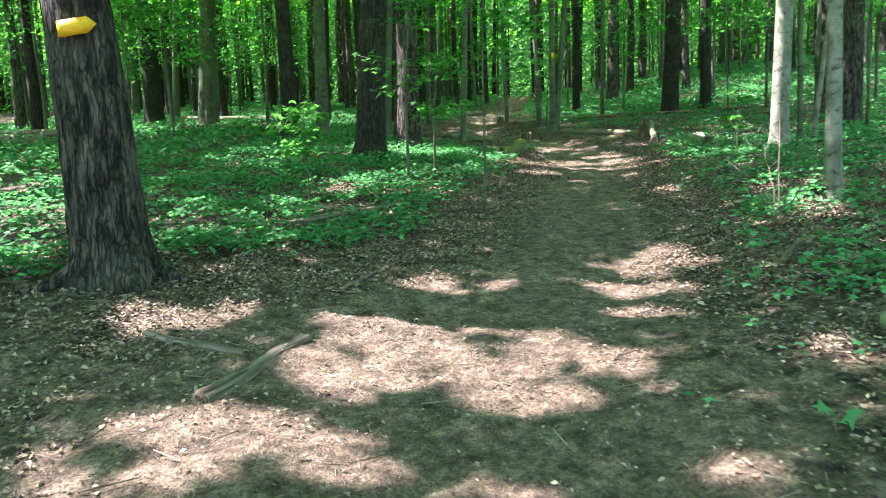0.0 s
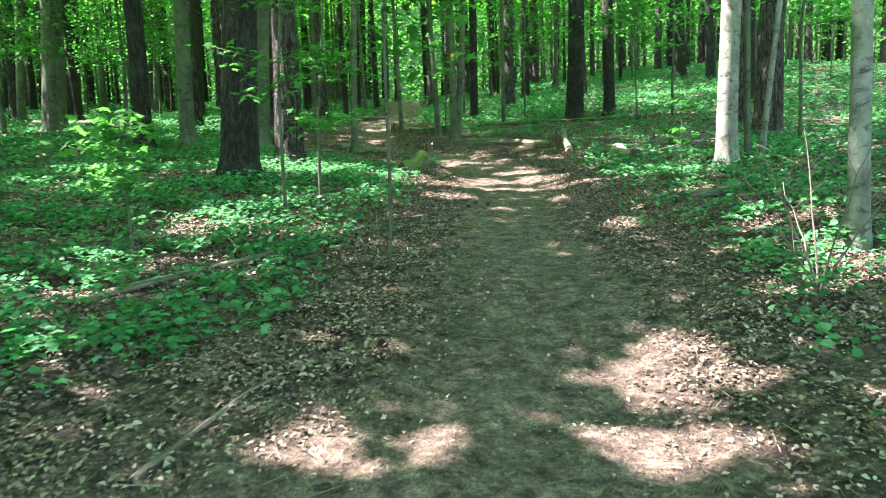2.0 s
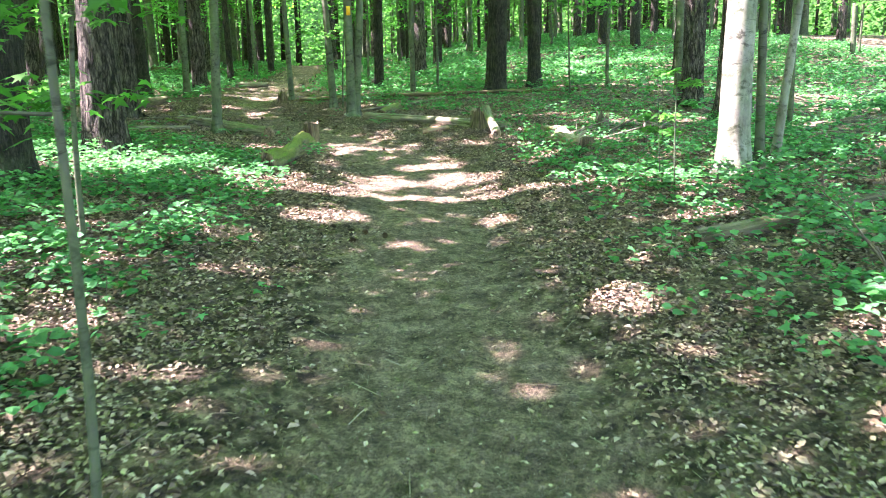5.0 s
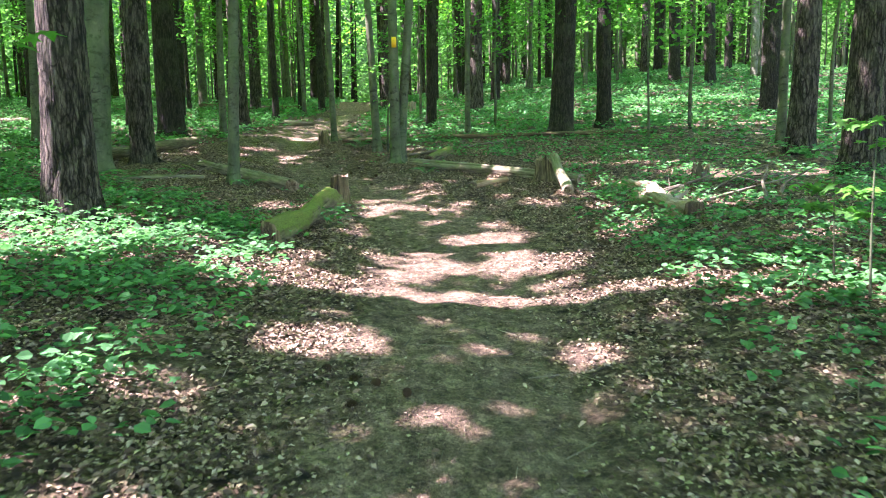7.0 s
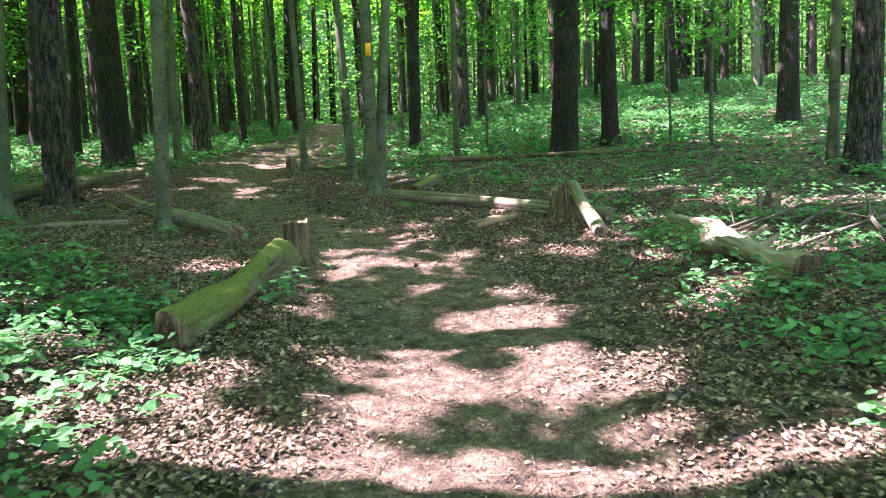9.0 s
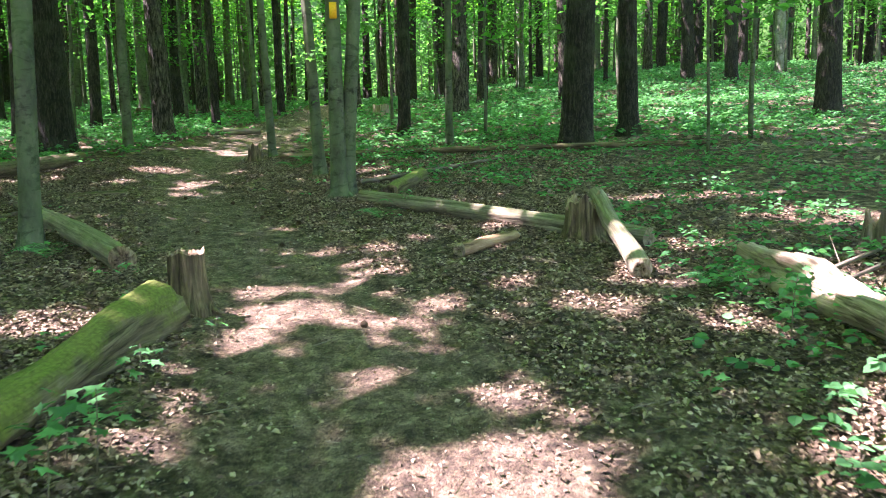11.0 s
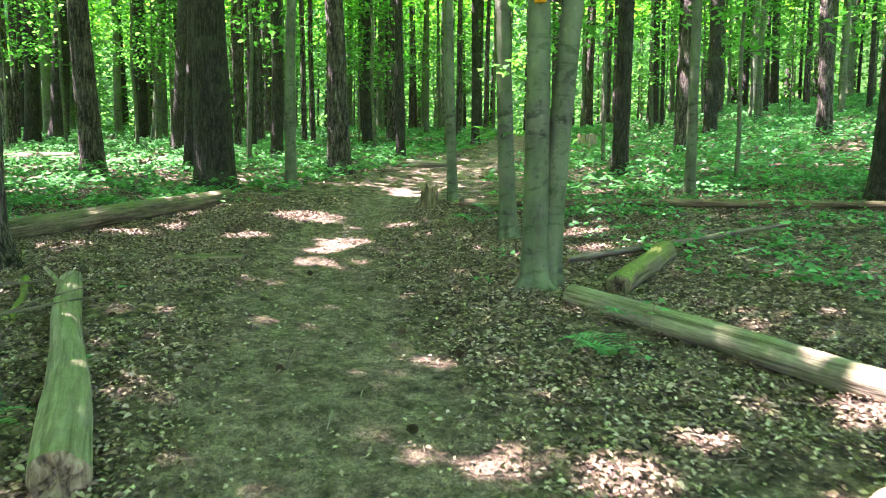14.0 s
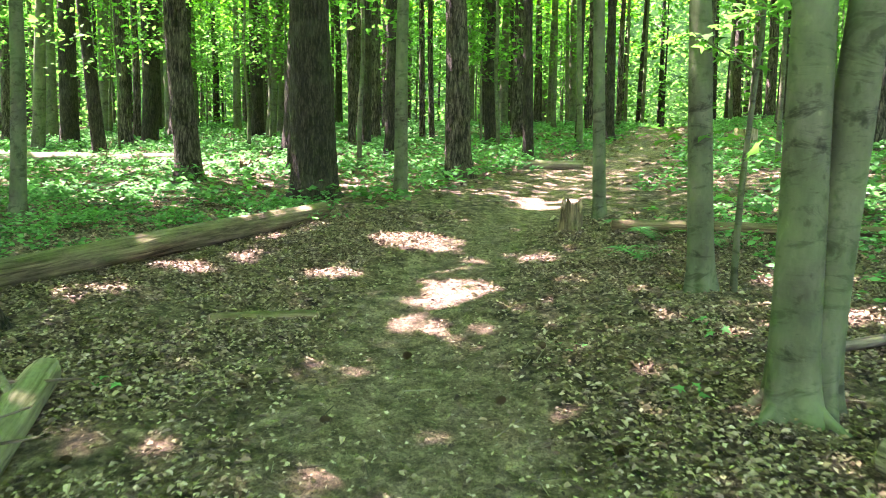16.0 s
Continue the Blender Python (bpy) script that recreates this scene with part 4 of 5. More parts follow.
def stump(name, label, x, y, r, tall, m, lean=(0, 0), seed=0, ragged=.05, roots=3):
    """A rotten stump: fluted sides, hollowed ragged top, spreading roots."""
    rng = np.random.RandomState(seed + 40)
    root = tagged(base(name, x, y), label, "stump")
    seg = 48
    zs = np.concatenate([[-.15], np.linspace(0, tall, 14)])
    a = np.arange(seg) / seg * 6.283
    ph = rng.uniform(0, 6.28, 5)
    flute = 1 + .07 * np.sin(9 * a + ph[0]) + .06 * np.sin(5 * a + ph[1]) + .04 * np.sin(17 * a + ph[2]) + rng.normal(0, .012, seg)
    top = tall + ragged * (np.sin(3 * a + ph[3]) + .6 * np.sin(7 * a + ph[4])) + rng.normal(0, ragged * .3, seg)
    rings = []
    for z in zs:
        k = r * (1 + .3 * np.exp(-max(z, 0) / .09) + .2 * np.exp(-max(z, 0) / .15) * np.cos(roots * a + ph[1])) * flute
        u = np.clip(z / tall, 0, 1)
        zz = np.where(z <= 0, z, u * top)
        rings.append(np.stack([k * np.cos(a) + lean[0] * zz, k * np.sin(a) + lean[1] * zz, zz], -1))
    V = np.vstack(rings)
    n = len(zs)
    s = np.arange(seg)
    F = [np.stack([b * seg + s, b * seg + (s + 1) % seg, (b + 1) * seg + (s + 1) % seg, (b + 1) * seg + s], -1) for b in range(n - 1)]
    part("body", mesh("body", V, F, m), root)
    rim = rings[-1]
    c = rim.mean(0)
    lay = [rim]
    for f, dz in ((.93, .008), (.7, -.03), (.4, -.045), (.15, -.02)):
        q = c + (rim - c) * f
        q[:, 2] = rim[:, 2] * f + c[2] * (1 - f) + dz + rng.normal(0, .012, seg)
        lay.append(q)
    VV = np.vstack(lay + [c[None] - np.array([[0, 0, .02]])])
    FF = [np.stack([b * seg + s, b * seg + (s + 1) % seg, (b + 1) * seg + (s + 1) % seg, (b + 1) * seg + s], -1) for b in range(4)]
    FF.append(np.stack([4 * seg + s, 4 * seg + (s + 1) % seg, np.full(seg, 5 * seg)], -1))
    part("top", mesh("top", VV, FF, M_CUT), root, "ragged weathered top of bare wood")
    for k in range(roots):
        b = ph[1] * -1 / roots + k * 6.283 / roots
        t = np.linspace(0, 1, 7)[:, None]
        ln = r * rng.uniform(1.3, 2.0)
        P = np.hstack([np.cos(b) * (r * .5 + ln * t), np.sin(b) * (r * .5 + ln * t), .36 * tall * (1 - t) ** 2.2 - .02 - .02 * t])
        part("root", mesh("root", *tube(P, r * .42 * (1 - .8 * t[:, 0]), 9, .08, seed), m), root)
    return root


fallen("fallen_log", "rotting log thickly grown with yellow-green moss beside the path", "log", 1.4, 16.6, 2.14, 19.2, .12, .15, M_MOSSY, M_STUMP, seed=1, rough=.12, stubs=1)
stump("tree_stump", "short splintered stump with a ragged pale top beside a mossy log", 2.26, 19.5, .118, .39, M_STUMP, (.0, .0), 1, .01, 3)
fallen("fallen_log", "barkless grey-green log lying along the path edge", "log", 1.62, 20.75, -.1, 23.9, .115, .085, M_GREYLOG, seed=2, rough=.05, stubs=1)
fallen("fallen_log", "long weathered log on the forest floor beyond the path", "log", -2.1, 24.0, -.85, 30.0, .15, .12, M_LOGBARK, M_PALE, seed=3, rough=.06, stubs=1)
fallen("fallen_log", "short brown log end on leaf litter", "log", -2.9, 25.2, -1.85, 25.45, .11, .12, M_STUMP, seed=4)
fallen("fallen_log", "smooth grey-green log leading to a rotten stump", "log", 3.95, 23.75, 6.15, 20.35, .085, .1, M_GREYLOG, M_PALE, seed=5, rough=.03)
fallen("fallen_log", "short mossy log on the ground", "log", 4.33, 23.95, 5.0, 25.1, .1, .1, M_MOSSY, M_STUMP, seed=6, rough=.06)
fallen("fallen_pole", "thin bare fallen pole on the forest floor", "fallen branch", 4.07, 25.05, 6.5, 26.1, .034, .026, M_ROOT, seed=7, rough=.04, lift0=.03, lift1=.12, seg=9)
fallen("fallen_log", "long thin dark log across the undergrowth", "log", 2.95, 29.4, 10.4, 26.0, .06, .05, M_STUMP, seed=8, rough=.05, seg=12, sag=.15, lift0=.05, lift1=.1)
stump("tree_stump", "wide rotten stump with spreading roots", 5.7, 20.75, .165, .36, M_STUMP, (.0, .02), 3, .05, 4)
lean_log = fallen("fallen_log", "pale log leaning against a rotten stump", "log", 5.55, 19.3, 5.9, 20.95, .085, .075, M_GREYLOG, M_PALE, lift0=0, lift1=.33, seed=9, rough=.03)
fallen("broken_branch", "short piece of rotten orange wood", "wood piece", 4.42, 20.5, 5.1, 20.98, .07, .05, M_ORANGE, M_PALE, seed=10, rough=.12, seg=14)
fallen("fallen_log", "crumbling rotten log with peeling pale wood", "log", 6.6, 19.5, 5.9, 16.5, .13, .15, M_PALE, M_STUMP, lift0=-.05, lift1=-.06, seed=11, rough=.24, stubs=2)
stump("tree_stump", "small dark stump at the path's edge", 2.46, 29.8, .13, .32, M_STUMP, (0, 0), 5, .06, 3)
stump("tree_stump", "pale cut stump among ferns", 6.97, 43.9, .3, .55, M_PALE, (0, 0), 6, .02, 3)
stump("tree_stump", "low dark stump in the undergrowth", -4.6, 35.3, .13, .25, M_STUMP, (0, 0), 7, .04, 3)
fallen("fallen_branch", "bare fallen branch among green herbs", "fallen branch", -1.75, 8.2, -.25, 9.9, .032, .02, M_PALE, seed=12, rough=.08, seg=9, stubs=3, sag=.05)
fallen("bark_slab", "flat slab of fallen bark on leaf litter", "bark slab", .05, 25.4, .75, 25.68, .06, .05, M_STUMP, seed=13, rough=.15, lift0=-.05, lift1=-.05, seg=12)
fallen("tree_root", "bare knotted root across the trodden soil", "root", -1.22, 3.55, -.9, 4.55, .05, .035, M_ROOT, seed=14, rough=.2, lift0=-.035, lift1=-.03, seg=12, sag=.03)
fallen("tree_root", "dark root at the edge of the trodden soil", "root", -1.9, 4.6, -1.2, 4.3, .04, .03, M_ROOT, seed=15, rough=.12, lift0=-.03, lift1=-.03, seg=10)
fallen("fallen_branch", "crooked dead branch lying in herbs", "fallen branch", 2.6, 5.6, 3.5, 6.4, .03, .018, M_STUMP, seed=16, rough=.1, seg=8, stubs=2, sag=.1)
fallen("fallen_log", "dark fallen log near the birches", "log", 4.2, 11.2, 7.6, 11.6, .07, .05, M_LOGBARK, M_STUMP, seed=17, rough=.08, seg=14)
fallen("fallen_log", "old log in the undergrowth among far trunks", "log", -10.5, 26.5, -6.0, 27.2, .16, .13, M_LOGBARK, M_STUMP, seed=18, seg=16)
fallen("fallen_log", "grey log lying among brush below leaning trunks", "log", -12.5, 36.6, -7.2, 37.0, .2, .15, M_GREYLOG, M_PALE, seed=19, seg=16)
fallen("fallen_log", "low log crossing beside the far path", "log", .9, 38.0, 2.4, 38.3, .12, .1, M_GREYLOG, seed=20, seg=16)
fallen("fallen_log", "fallen trunk across the far woods floor", "log", -3.0, 49.0, 2.0, 49.5, .16, .13, M_LOGBARK, M_STUMP, seed=21, seg=14)
fallen("fallen_branch", "thin dead branch on leaf litter", "fallen branch", -1.2, 21.6, .15, 22.1, .05, .04, M_GREYLOG, seed=22, seg=10, rough=.07)
fallen("fallen_branch", "dead branch lying beside a mossy log", "fallen branch", -.45, 23.9, .05, 22.9, .03, .02, M_MOSSY, seed=23, seg=8, rough=.07)

fallen("fallen_log", "grey log in a heap of dead wood", "log", -12.8, 20.6, -9.7, 21.2, .16, .13, M_GREYLOG, seed=24, seg=16, stubs=2)
fallen("fallen_log", "dark log lying across a heap of dead wood", "log", -12.2, 22.0, -10.2, 20.4, .12, .1, M_LOGBARK, M_STUMP, seed=25, seg=14, lift0=.1, lift1=.2)
fallen("fallen_branch", "pale bare branch on a heap of dead wood", "fallen branch", -12.6, 21.6, -9.6, 20.6, .04, .025, M_PALE, seed=26, seg=8, lift0=.3, lift1=.35, stubs=2)
fallen("fallen_branch", "thin fallen branch near the birches", "fallen branch", 4.97, 11.07, 6.0, 10.4, .03, .02, M_PALE, seed=27, seg=8, stubs=2)

# dead wood past the birches, and thin branches by the path
stump("tree_stump", "small reddish-brown broken stump in the undergrowth", 7.6, 19.25, .12, .28, M_ROOT, (.05, 0), 8, .06, 3)
for k in range(9):
    q = np.random.RandomState(300 + k)
    bx0, by0, ba, bl = 7.7 + q.normal(0, .5), 18.6 + q.normal(0, .45), q.uniform(-.6, 1.2), q.uniform(.7, 1.8)
    fallen("fallen_branch", "thin bare branch in a loose heap of brushwood", "fallen branch", bx0 - .5 * bl * math.cos(ba), by0 - .5 * bl * math.sin(ba), bx0 + .5 * bl * math.cos(ba), by0 + .5 * bl * math.sin(ba), q.uniform(.014, .03), .01, M_ROOT, lift0=q.uniform(0, .1), lift1=q.uniform(.03, .3), seed=60 + k, seg=7, rough=.08, stubs=2, sag=q.uniform(-.1, .1))
for k, (ax0, ay0, ax1, ay1, la, lb) in enumerate(((-.62, 23.2, .3, 23.75, .08, .14), (-.3, 22.3, .62, 23.0, .02, .2), (.1, 22.0, .35, 23.3, .12, .16))):
    fallen("fallen_branch", "thin dark branch resting across a barkless log", "fallen branch", ax0, ay0, ax1, ay1, .012, .007, M_ROOT, lift0=la, lift1=lb, seed=80 + k, seg=6, rough=.08, stubs=2, sag=.06)
fallen("fallen_branch", "grey weathered branch half sunk in dead leaves", "fallen branch", -.79, 5.67, -.1, 6.9, .024, .014, M_ROOT, seed=90, seg=10, rough=.12, lift0=-.015, lift1=-.005, stubs=2, sag=.06)

# ---- pine cones on the path ----
def pine_cone(x, y, turn):
    root = tagged(base("pine_cone", x, y, float(land(x, y)) + .005, turn), "dark brown pine cone lying on the soil", "pine cone", "fallen pine cones")
    V, F, o = [], [], 0
    for k in range(9):
        u = k / 8
        rr = .016 * math.sin(.35 + u * 2.5) + .003
        for q in range(7):
            a = q * .8976 + k * .45
            cc = np.array([(u * .075 - .037) * .75, rr * .55 * math.cos(a), .012 + rr * .55 * math.sin(a)])
            out = np.array([.5, math.cos(a), math.sin(a)]) * rr * .75
            tn = np.array([0, -math.sin(a), math.cos(a)]) * .008
            V += [cc - tn, cc + tn, cc + out + tn * .9, cc + out - tn * .9]
            F.append((o, o + 1, o + 2, o + 3))
            o += 4
    part("body", mesh("body", np.array(V), np.array(F), M_CONE, False), root)
    return root


cone = pine_cone(2.05, 12.95, 20)
pc = np.random.RandomState(14)
for cxx, cyy in ((1.95, 13.05), (2.2, 12.8), (1.8, 13.2), (1.9, 12.7), (1.15, 22.9), (.6, 23.2), (1.5, 23.9), (2.7, 23.1), (.9, 24.2), (.35, 22.7), (2.05, 22.3), (1.0, 21.6), (2.9, 23.8), (.2, 24.5), (1.65, 24.9), (3.4, 18.9), (2.9, 21.5), (.1, 6.5), (.42, 6.8), (.3, 7.1), (.05, 7.3), (2.3, 24.3), (.75, 22.2), (1.3, 22.5), (3.1, 22.6), (2.45, 25.2)):
    copy_thing(cone, pose(cxx, cyy, float(land(cxx, cyy)), 0, 0, pc.uniform(0, 360)))


def stone(x, y, r, label):
    bm = bmesh.new()
    bmesh.ops.create_icosphere(bm, subdivisions=3, radius=r)
    for v in bm.verts:
        v.co *= 1 + .25 * noise.noise(v.co * (1.4 / r))
        v.co.z *= .6
    me = bpy.data.meshes.new("stone")
    bm.to_mesh(me)
    bm.free()
    me.materials.append(M_STONE)
    ob = new("stone", me)
    ob.matrix_basis = pose(x, y, float(land(x, y)) + r * .2)
    tagged(ob, label, "stone")


stone(2.55, 3.95, .14, "low rounded stone with green moss")
stone(2.16, 20.05, .12, "smooth grey-green stone behind a broken stump")

# ---- green undergrowth ----
hb = np.random.RandomState(17)


def herb_density(x, y):
    d = off_path(x, y)
    edge = np.interp(y, [0, 4, 6, 9, 14, 17, 19, 22, 27, 31, 40], [1.9, 1.6, 1.15, 1.15, 1.25, 1.3, 2.2, 3.4, 2.4, 1.3, .8])
    edge = np.where((d < 0), edge + np.interp(y, [0, 5.6, 6.5, 7.3, 17, 20, 26, 30], [4, 3.2, 1.2, .3, 0, .5, 1.2, .2]), edge)
    f = smooth((np.abs(d) - edge) / .9)
    clump = .45 + .65 * wave(x, y, 1.1, 40) + .45 * wave(x, y, .4, 41) + .6 * np.exp(-(x - .2) ** 2 / 2.4 - (y - 16.4) ** 2 / 5) + .6 * np.exp(-(x - 5.2) ** 2 / 1.6 - (y - 14) ** 2 / 1.6) + .12 * smooth((y - 31) / 6) + .4 * wave(x, y, 3.2, 46) * smooth((y - 22) / 8)
    side = np.where(d < 0, 1.0, np.interp(y, [0, 5, 8, 12, 20, 27, 33], [.8, .6, .42, .8, .36, .3, .9]) * np.where(d > 7, 1.7, 1.0))
    return np.clip(f * side * np.clip(clump + .22, 0.04, 1), 0, 1)


def herbs(name, label, count, x0, x1, y0, y1, per, size, tall, near_max, lobed=False):
    x, y = hb.uniform(x0, x1, count), hb.uniform(y0, y1, count)
    keep = hb.uniform(0, 1, count) < herb_density(x, y)
    if near_max is not None:
        keep &= np.abs(off_path(x, y)) < near_max
    else:
        keep &= (np.abs(off_path(x, y)) > 8) | (y > 30) | (y < 1)
    x, y = x[keep], y[keep]
    n = len(x)
    h = tall * hb.uniform(.3, 1.15, n) * (1 + .3 * wave(x, y, .9, 44))
    ang = hb.uniform(0, 6.28, (n, per))
    rad = hb.uniform(.3, 1.0, (n, per)) * size[1] * 1.3
    C = np.stack([x[:, None] + rad * np.cos(ang), y[:, None] + rad * np.sin(ang), (floor_z(x, y) + .01)[:, None] + h[:, None] * hb.uniform(.55, 1.0, (n, per))], -1).reshape(-1, 3)
    sz = hb.uniform(size[0], size[1], len(C))
    V, F = maple_leaves(C, sz, hb) if lobed else (leaves(C, sz, hb, .45, .2, .7) if near_max else chaff(C, sz, hb, .5, .75))
    tagged(new(name, mesh(name, V, F, M_HERB, False)), label, "undergrowth", kind="stuff")


herbs("undergrowth", "low bright green herbs covering the forest floor", 50000, -9, 11, 1, 31, 6, (.04, .09), .17, 8)
herbs("maple_seedlings", "scattered green maple seedlings on the forest floor", 8000, -6, 9, 2, 30, 5, (.06, .115), .2, 5, True)
herbs("far_undergrowth", "green undergrowth spreading between far trunks", 85000, -24, 32, -6, 64, 5, (.08, .18), .26, None)


# single seedlings that stand out beside the path
def seedling(x, y, tall, size, n, seed, label="green maple seedling with broad lobed leaves"):
    rng = np.random.RandomState(seed)
    root = tagged(base("seedling", x, y), label, "seedling", "seedlings beside the path")
    t = np.linspace(0, 1, 5)
    part("stem", mesh("stem", *tube(np.stack([.02 * t, .02 * np.sin(t * 3), t * tall], -1), .004 - .002 * t, 5), M_TWIG), root)
    ang = np.arange(n) * 2.4 + seed
    rr = size * rng.uniform(.45, .9, n)
    C = np.stack([.02 + rr * np.cos(ang), rr * np.sin(ang), tall * (.55 + .45 * np.arange(n) / n)], -1)
    V, F = maple_leaves(C, size * rng.uniform(.75, 1.15, n), rng, .25)
    part("leaves", mesh("leaves", V, F, M_HERB, False), root)


seedling(2.05, 3.5, 0.14, 0.1, 6, 1000)
seedling(2.35, 3.2, 0.12, 0.09, 4, 1037)
seedling(2.5, 4.6, 0.2, 0.1, 8, 1074)
seedling(2.75, 5.0, 0.25, 0.1, 9, 1111)
seedling(2.95, 5.6, 0.25, 0.1, 9, 1148)
seedling(3.2, 4.9, 0.3, 0.1, 10, 1185)
seedling(2.2, 5.1, 0.15, 0.09, 6, 1222)
seedling(1.17, 3.3, 0.08, 0.09, 3, 1259)
seedling(1.59, 2.9, 0.1, 0.1, 4, 1296)
seedling(1.74, 4.1, 0.14, 0.09, 5, 1333)
seedling(1.89, 4.71, 0.25, 0.11, 7, 1370)
seedling(1.75, 3.7, 0.1, 0.09, 4, 1407)
seedling(2.16, 17.23, 0.34, 0.14, 12, 1444)
seedling(2.19, 18.0, 0.26, 0.11, 9, 1481)
seedling(2.02, 17.35, 0.3, 0.13, 11, 1518)
seedling(2.47, 18.97, 0.1, 0.09, 4, 1555)
seedling(2.06, 16.95, 0.36, 0.14, 12, 1592)
seedling(1.2, 17.9, 0.2, 0.1, 7, 1629)
seedling(1.75, 20.1, 0.2, 0.11, 5, 1666)
seedling(1.5, 20.3, 0.12, 0.09, 5, 1703)
seedling(1.89, 19.5, 0.16, 0.1, 6, 1740)
seedling(5.62, 17.7, 0.4, 0.11, 14, 1777)
seedling(4.87, 17.3, 0.1, 0.1, 5, 1814)
seedling(5.19, 16.95, 0.12, 0.1, 5, 1851)
seedling(4.86, 16.35, 0.14, 0.1, 6, 1888)
seedling(5.9, 18.6, 0.25, 0.09, 8, 1925)
seedling(4.35, 22.9, 0.25, 0.09, 8, 1962)
seedling(4.1, 22.3, 0.1, 0.08, 4, 1999)
seedling(3.51, 25.26, 0.12, 0.12, 5, 2036)
seedling(3.4, 25.6, 0.1, 0.11, 5, 2073)
seedling(3.26, 24.46, 0.06, 0.1, 3, 2110)
seedling(2.63, 25.09, 0.08, 0.11, 4, 2147)
seedling(0.21, 23.96, 0.06, 0.1, 3, 2184)
seedling(0.95, 22.1, 0.1, 0.08, 4, 2221)
seedling(0.75, 21.5, 0.08, 0.1, 4, 2258)
seedling(4.55, 14.0, 0.3, 0.1, 9, 2295)
seedling(4.9, 13.3, 0.35, 0.11, 10, 2332)
seedling(4.1, 12.4, 0.2, 0.1, 7, 2369)
seedling(4.0, 11.2, 0.2, 0.1, 8, 2406)
seedling(0.3, 12.3, 0.25, 0.1, 8, 2443)
seedling(0.6, 11.6, 0.2, 0.1, 7, 2480)
seedling(1.12, 11.26, 0.1, 0.1, 4, 2517)
seedling(0.69, 10.81, 0.1, 0.09, 5, 2554)
seedling(3.31, 10.29, 0.14, 0.1, 6, 2591)
seedling(-0.2, 8.0, 0.12, 0.09, 5, 2628)
seedling(-1.7, 6.5, 0.14, 0.11, 7, 2665)
seedling(-1.39, 6.45, 0.12, 0.11, 6, 2702)

seedling(1.3, 17.0, 0.28, 0.11, 9, 2740)
seedling(1.5, 17.5, 0.3, 0.11, 9, 2777)
seedling(1.2, 16.5, 0.24, 0.1, 8, 2814)
seedling(1.72, 18.3, 0.24, 0.1, 8, 2851)
seedling(1.05, 17.8, 0.22, 0.1, 7, 2888)
seedling(4.5, 11.6, 0.26, 0.11, 9, 2925)
seedling(4.15, 11.9, 0.22, 0.1, 8, 2962)
seedling(3.8, 10.9, 0.2, 0.1, 8, 2999)
seedling(4.6, 12.6, 0.28, 0.11, 9, 3036)
seedling(0.2, 11.2, 0.2, 0.1, 8, 3073)
seedling(0.5, 10.4, 0.2, 0.1, 8, 3110)


def dead_shrub(x, y, n, tall, seed):
    """Bare dark branches fanning out of one foot."""
    rng = np.random.RandomState(seed)
    root = tagged(base("dead_shrub", x, y), "bare dead brush with thin dark branches", "shrub")
    for k in range(n):
        a, out, h = rng.uniform(0, 6.28), rng.uniform(.2, .7), tall * rng.uniform(.6, 1.1)
        t = np.linspace(0, 1, 9)[:, None]
        P = np.hstack([np.cos(a) * out * t ** 1.3, np.sin(a) * out * t ** 1.3, h * t - .05]) + rng.normal(0, .012, (9, 3)) * t
        br = part("branch", mesh("branch", *tube(P, .008 * (1 - .8 * t[:, 0]) + .001, 6), M_TWIG), root)
        for q in range(3):
            s = P[rng.randint(3, 8)]
            e = s + np.array([rng.normal(0, .15), rng.normal(0, .15), rng.uniform(.02, .2)])
            u = np.linspace(0, 1, 4)[:, None]
            part("twig", mesh("twig", *tube(s + (e - s) * u, .003 * (1 - .7 * u[:, 0]), 5), M_TWIG), br)


dead_shrub(3.3, 7.2, 6, 1.1, 5)
dead_shrub(4.6, 9.8, 4, .9, 6)
# the next two stand for a low heap of dead branches
dead_shrub(-7.8, 36.2, 8, .6, 7)
dead_shrub(-9.0, 36.6, 7, .7, 8)

# ferns
def fern(x, y, size, n, seed):
    rng = np.random.RandomState(seed)
    root = tagged(base("fern", x, y), "green fern with arching feathery fronds", "fern", "ferns")
    for k in range(n):
        a = k * 6.283 / n + rng.uniform(-.3, .3)
        V, F, o = [], [], 0
        for q in range(14):
            u = (q + 1) / 14
            c = np.array([math.cos(a) * u * size, math.sin(a) * u * size, size * (1.1 * u - .85 * u * u)])
            w = size * .26 * math.sin(min(1, u + .12) * 3.0) + .004
            for s in (-1, 1):
                sidev = np.array([-math.sin(a), math.cos(a), -.15]) * s * w
                f = np.array([math.cos(a), math.sin(a), 0]) * size * .028
                V += [c - f, c + f, c + sidev + f * 1.2, c + sidev * .9 - f * .2]
                F.append((o, o + 1, o + 2, o + 3))
                o += 4
        part("frond", mesh("frond", np.array(V), np.array(F), M_HERB, False), root)


for k, (fx, fy, fs) in enumerate(((.15, 20.0, .3), (.95, 21.1, .32), (.3, 19.4, .35), (-.2, 19.2, .32), (4.3, 23.2, .25), (3.4, 28.8, .4), (3.2, 27.7, .4), (4.0, 28.3, .35), (5.9, 18.9, .25), (3.1, 29.6, .35), (-.92, 21.7, .42), (-.95, 20.7, .4), (-.6, 20.4, .36), (-1.4, 21.2, .4), (4.0, 22.5, .3), (.6, 18.4, .3), (.9, 17.7, .32), (-.1, 18.3, .34), (-.4, 22.6, .3), (1.0, 17.1, .3), (1.25, 16.2, .28), (.4, 16.6, .3))):
    fern(fx, fy, fs, 7, 100 + k)

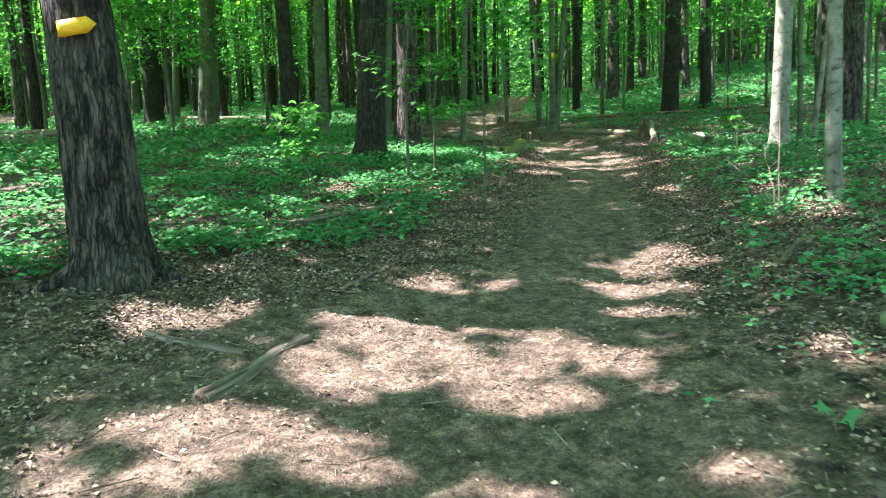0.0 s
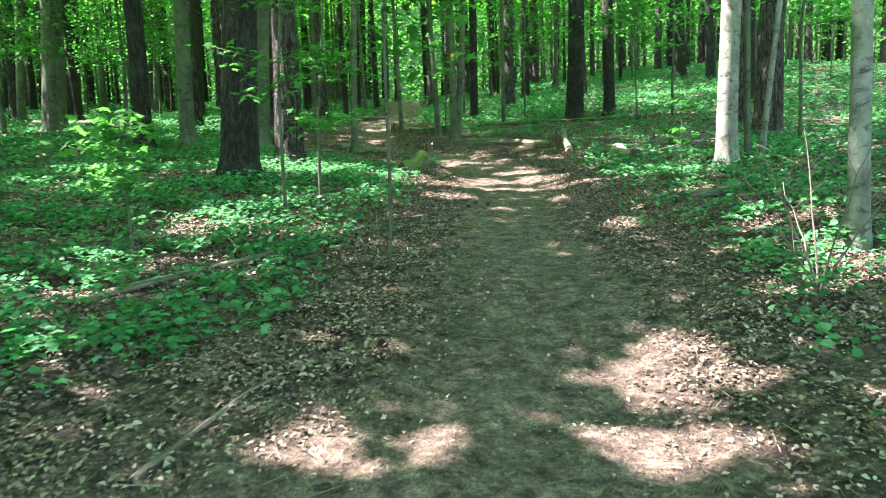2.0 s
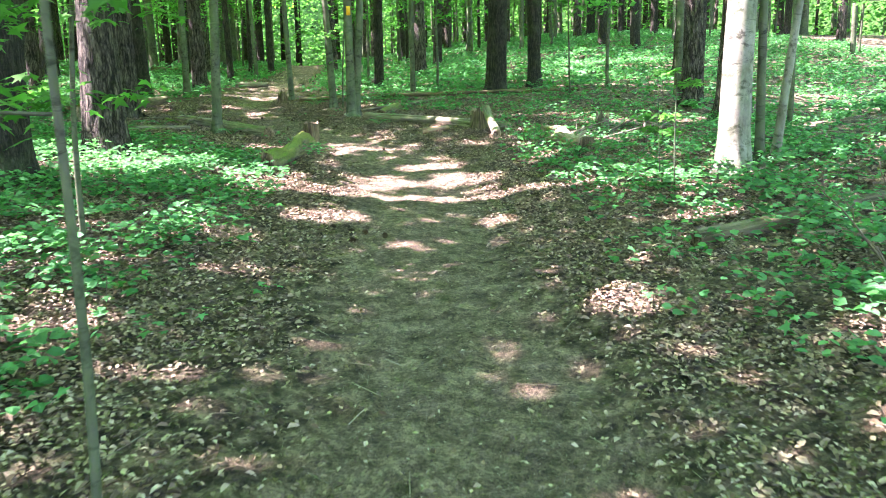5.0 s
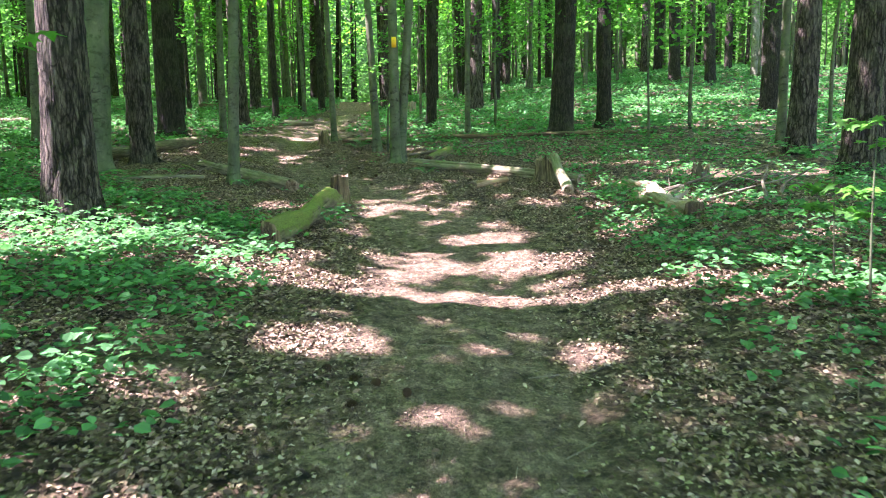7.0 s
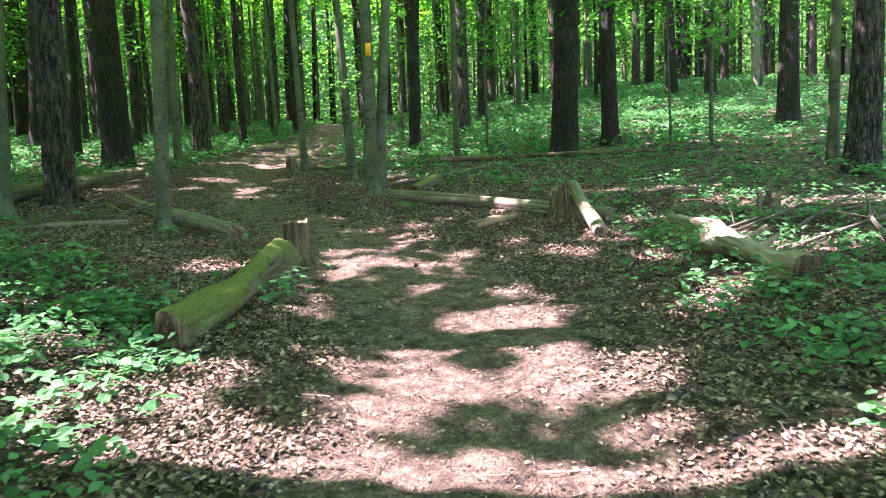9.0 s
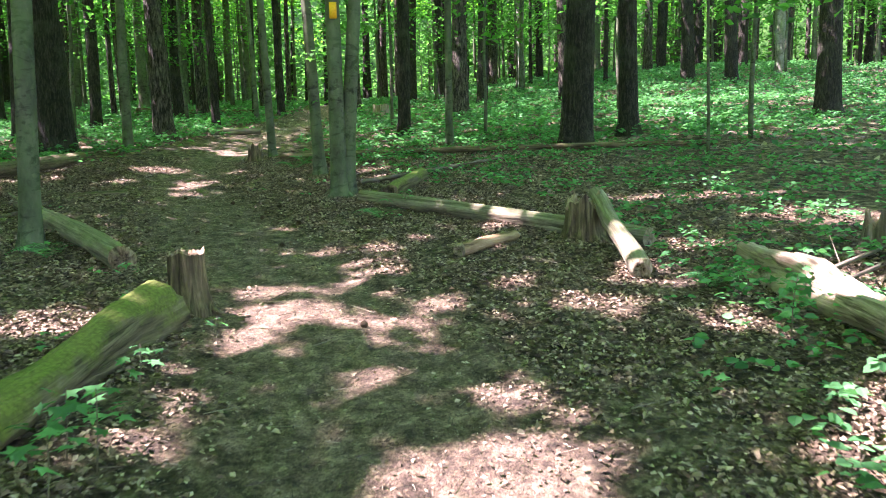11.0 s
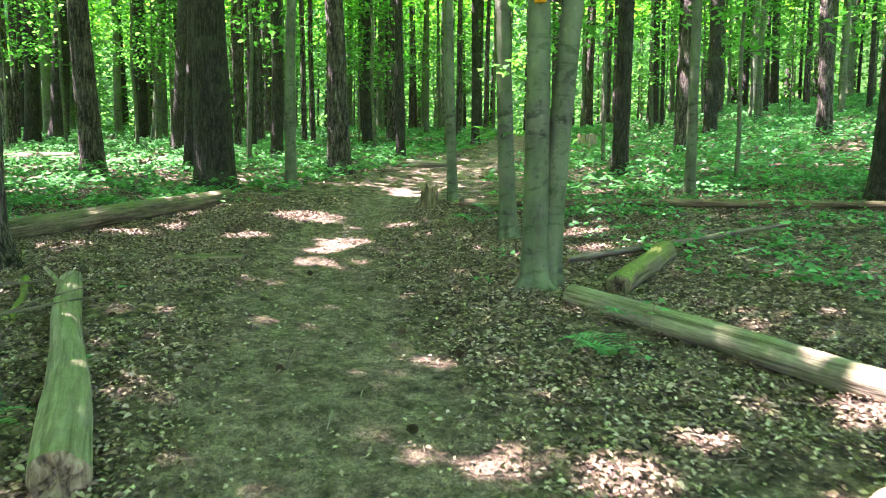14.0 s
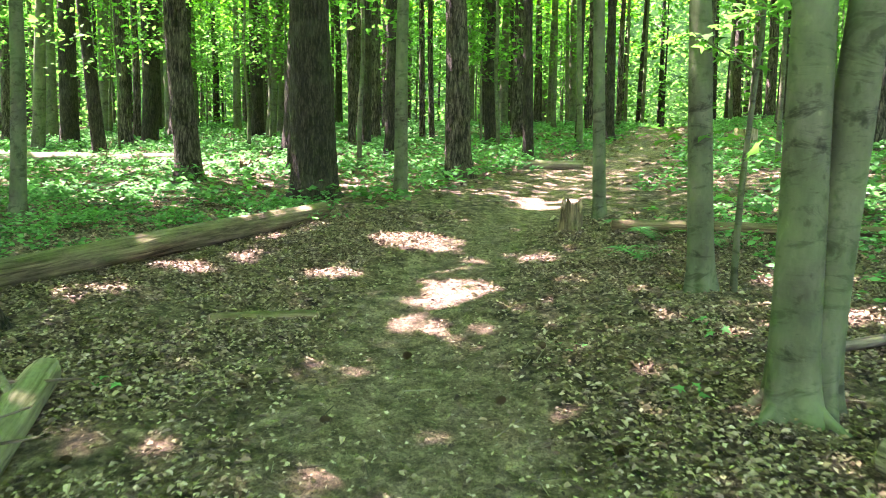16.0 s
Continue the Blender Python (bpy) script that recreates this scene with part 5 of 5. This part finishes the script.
# ---- dead leaves, twigs and needles ----
lt = np.random.RandomState(23)


def litter(name, label, count, x0, x1, y0, y1, size, per_path, m, slim=.62, fold=.2, bare=.9):
    x, y = lt.uniform(x0, x1, count), lt.uniform(y0, y1, count)
    d = np.abs(off_path(x, y))
    wide = np.interp(y, [0, 4, 6.5, 17, 22, 30], [2.4, 2.2, 1.0, 1.0, .9, .7])
    keep = lt.uniform(0, 1, count) < np.clip(per_path + (1 - per_path) * smooth((d - wide * .55) / (wide * .7)), 0, 1) * np.clip(.75 + .5 * wave(x, y, .7, 60), .1, 1)
    keep &= (lt.uniform(0, 1, count) > trodden(x, y) ** 1.6 * bare * np.interp(y, [17, 21, 25], [1, .8, .6])) & ((d < 4.2) | (size[1] > .04))
    if size[1] > .1:
        keep &= (d > 8) | (y > 30)
    x, y = x[keep], y[keep]
    C = np.stack([x, y, floor_z(x, y) + lt.uniform(.002, .03, len(x))], -1)
    V, F = (leaves(C, lt.uniform(size[0], size[1], len(x)), lt, .5, fold, slim) if size[1] > .04 else chaff(C, lt.uniform(size[0], size[1], len(x)), lt, .5, slim))
    tagged(new(name, mesh(name, V, F, m, False)), label, "leaf litter", kind="stuff")


litter("leaf_litter", "brown and tan dead leaves strewn over the floor", 170000, -4, 8.5, 1.2, 31, (.024, .06), .1, M_LITTER, .5, .55, .97)
litter("broken_leaves", "small curled and broken dead leaves", 560000, -2.5, 7, 1.2, 30, (.022, .0399), .3, M_LITTER, .7, .2, .86)
litter("leaf_crumbs", "small broken bits of dead leaves and bark", 150000, -3, 7, 1.2, 29, (.006, .026), .85, M_CRUMB, .45, .2, .2)
litter("far_leaf_litter", "dead leaves between far trunks", 22000, -18, 26, -10, 50, (.08, .16), .3, M_LITTER)


def twigs(name, label, count, ln, thick):
    x, y = lt.uniform(-4.5, 8.5, count), lt.uniform(1.3, 30, count)
    a = lt.uniform(0, 3.14, count)
    L = lt.uniform(ln[0], ln[1], count) * .5
    th = lt.uniform(thick[0], thick[1], count)
    dx, dy = np.cos(a) * L, np.sin(a) * L
    V = []
    for s in (-1, 1):
        ex, ey = x + s * dx, y + s * dy
        ez = floor_z(ex, ey) + .008 + lt.uniform(0, .015, count)
        for q in range(3):
            b = q * 2.094
            V.append(np.stack([ex - np.sin(a) * np.cos(b) * th, ey + np.cos(a) * np.cos(b) * th, ez + np.sin(b) * th], -1))
    V = np.stack(V, 1).reshape(-1, 3)
    o = (np.arange(count) * 6)[:, None]
    F = np.concatenate([o + np.array(q) for q in ([0, 1, 4, 3], [1, 2, 5, 4], [2, 0, 3, 5])])
    tagged(new(name, mesh(name, V, F, M_TWIG, False)), label, "twigs", kind="stuff")


twigs("fallen_twigs", "thin dry twigs scattered on the floor", 3200, (.05, .24), (.0015, .004))
litter("pine_needles", "fine dry needles and stalks strewn on the soil", 110000, -3, 6, 1.2, 29, (.03, .0399), .9, M_TWIG, .1, .2, 0)
twigs("dry_stalks", "thin dry stalks lying on the soil", 9000, (.04, .12), (.0008, .002))
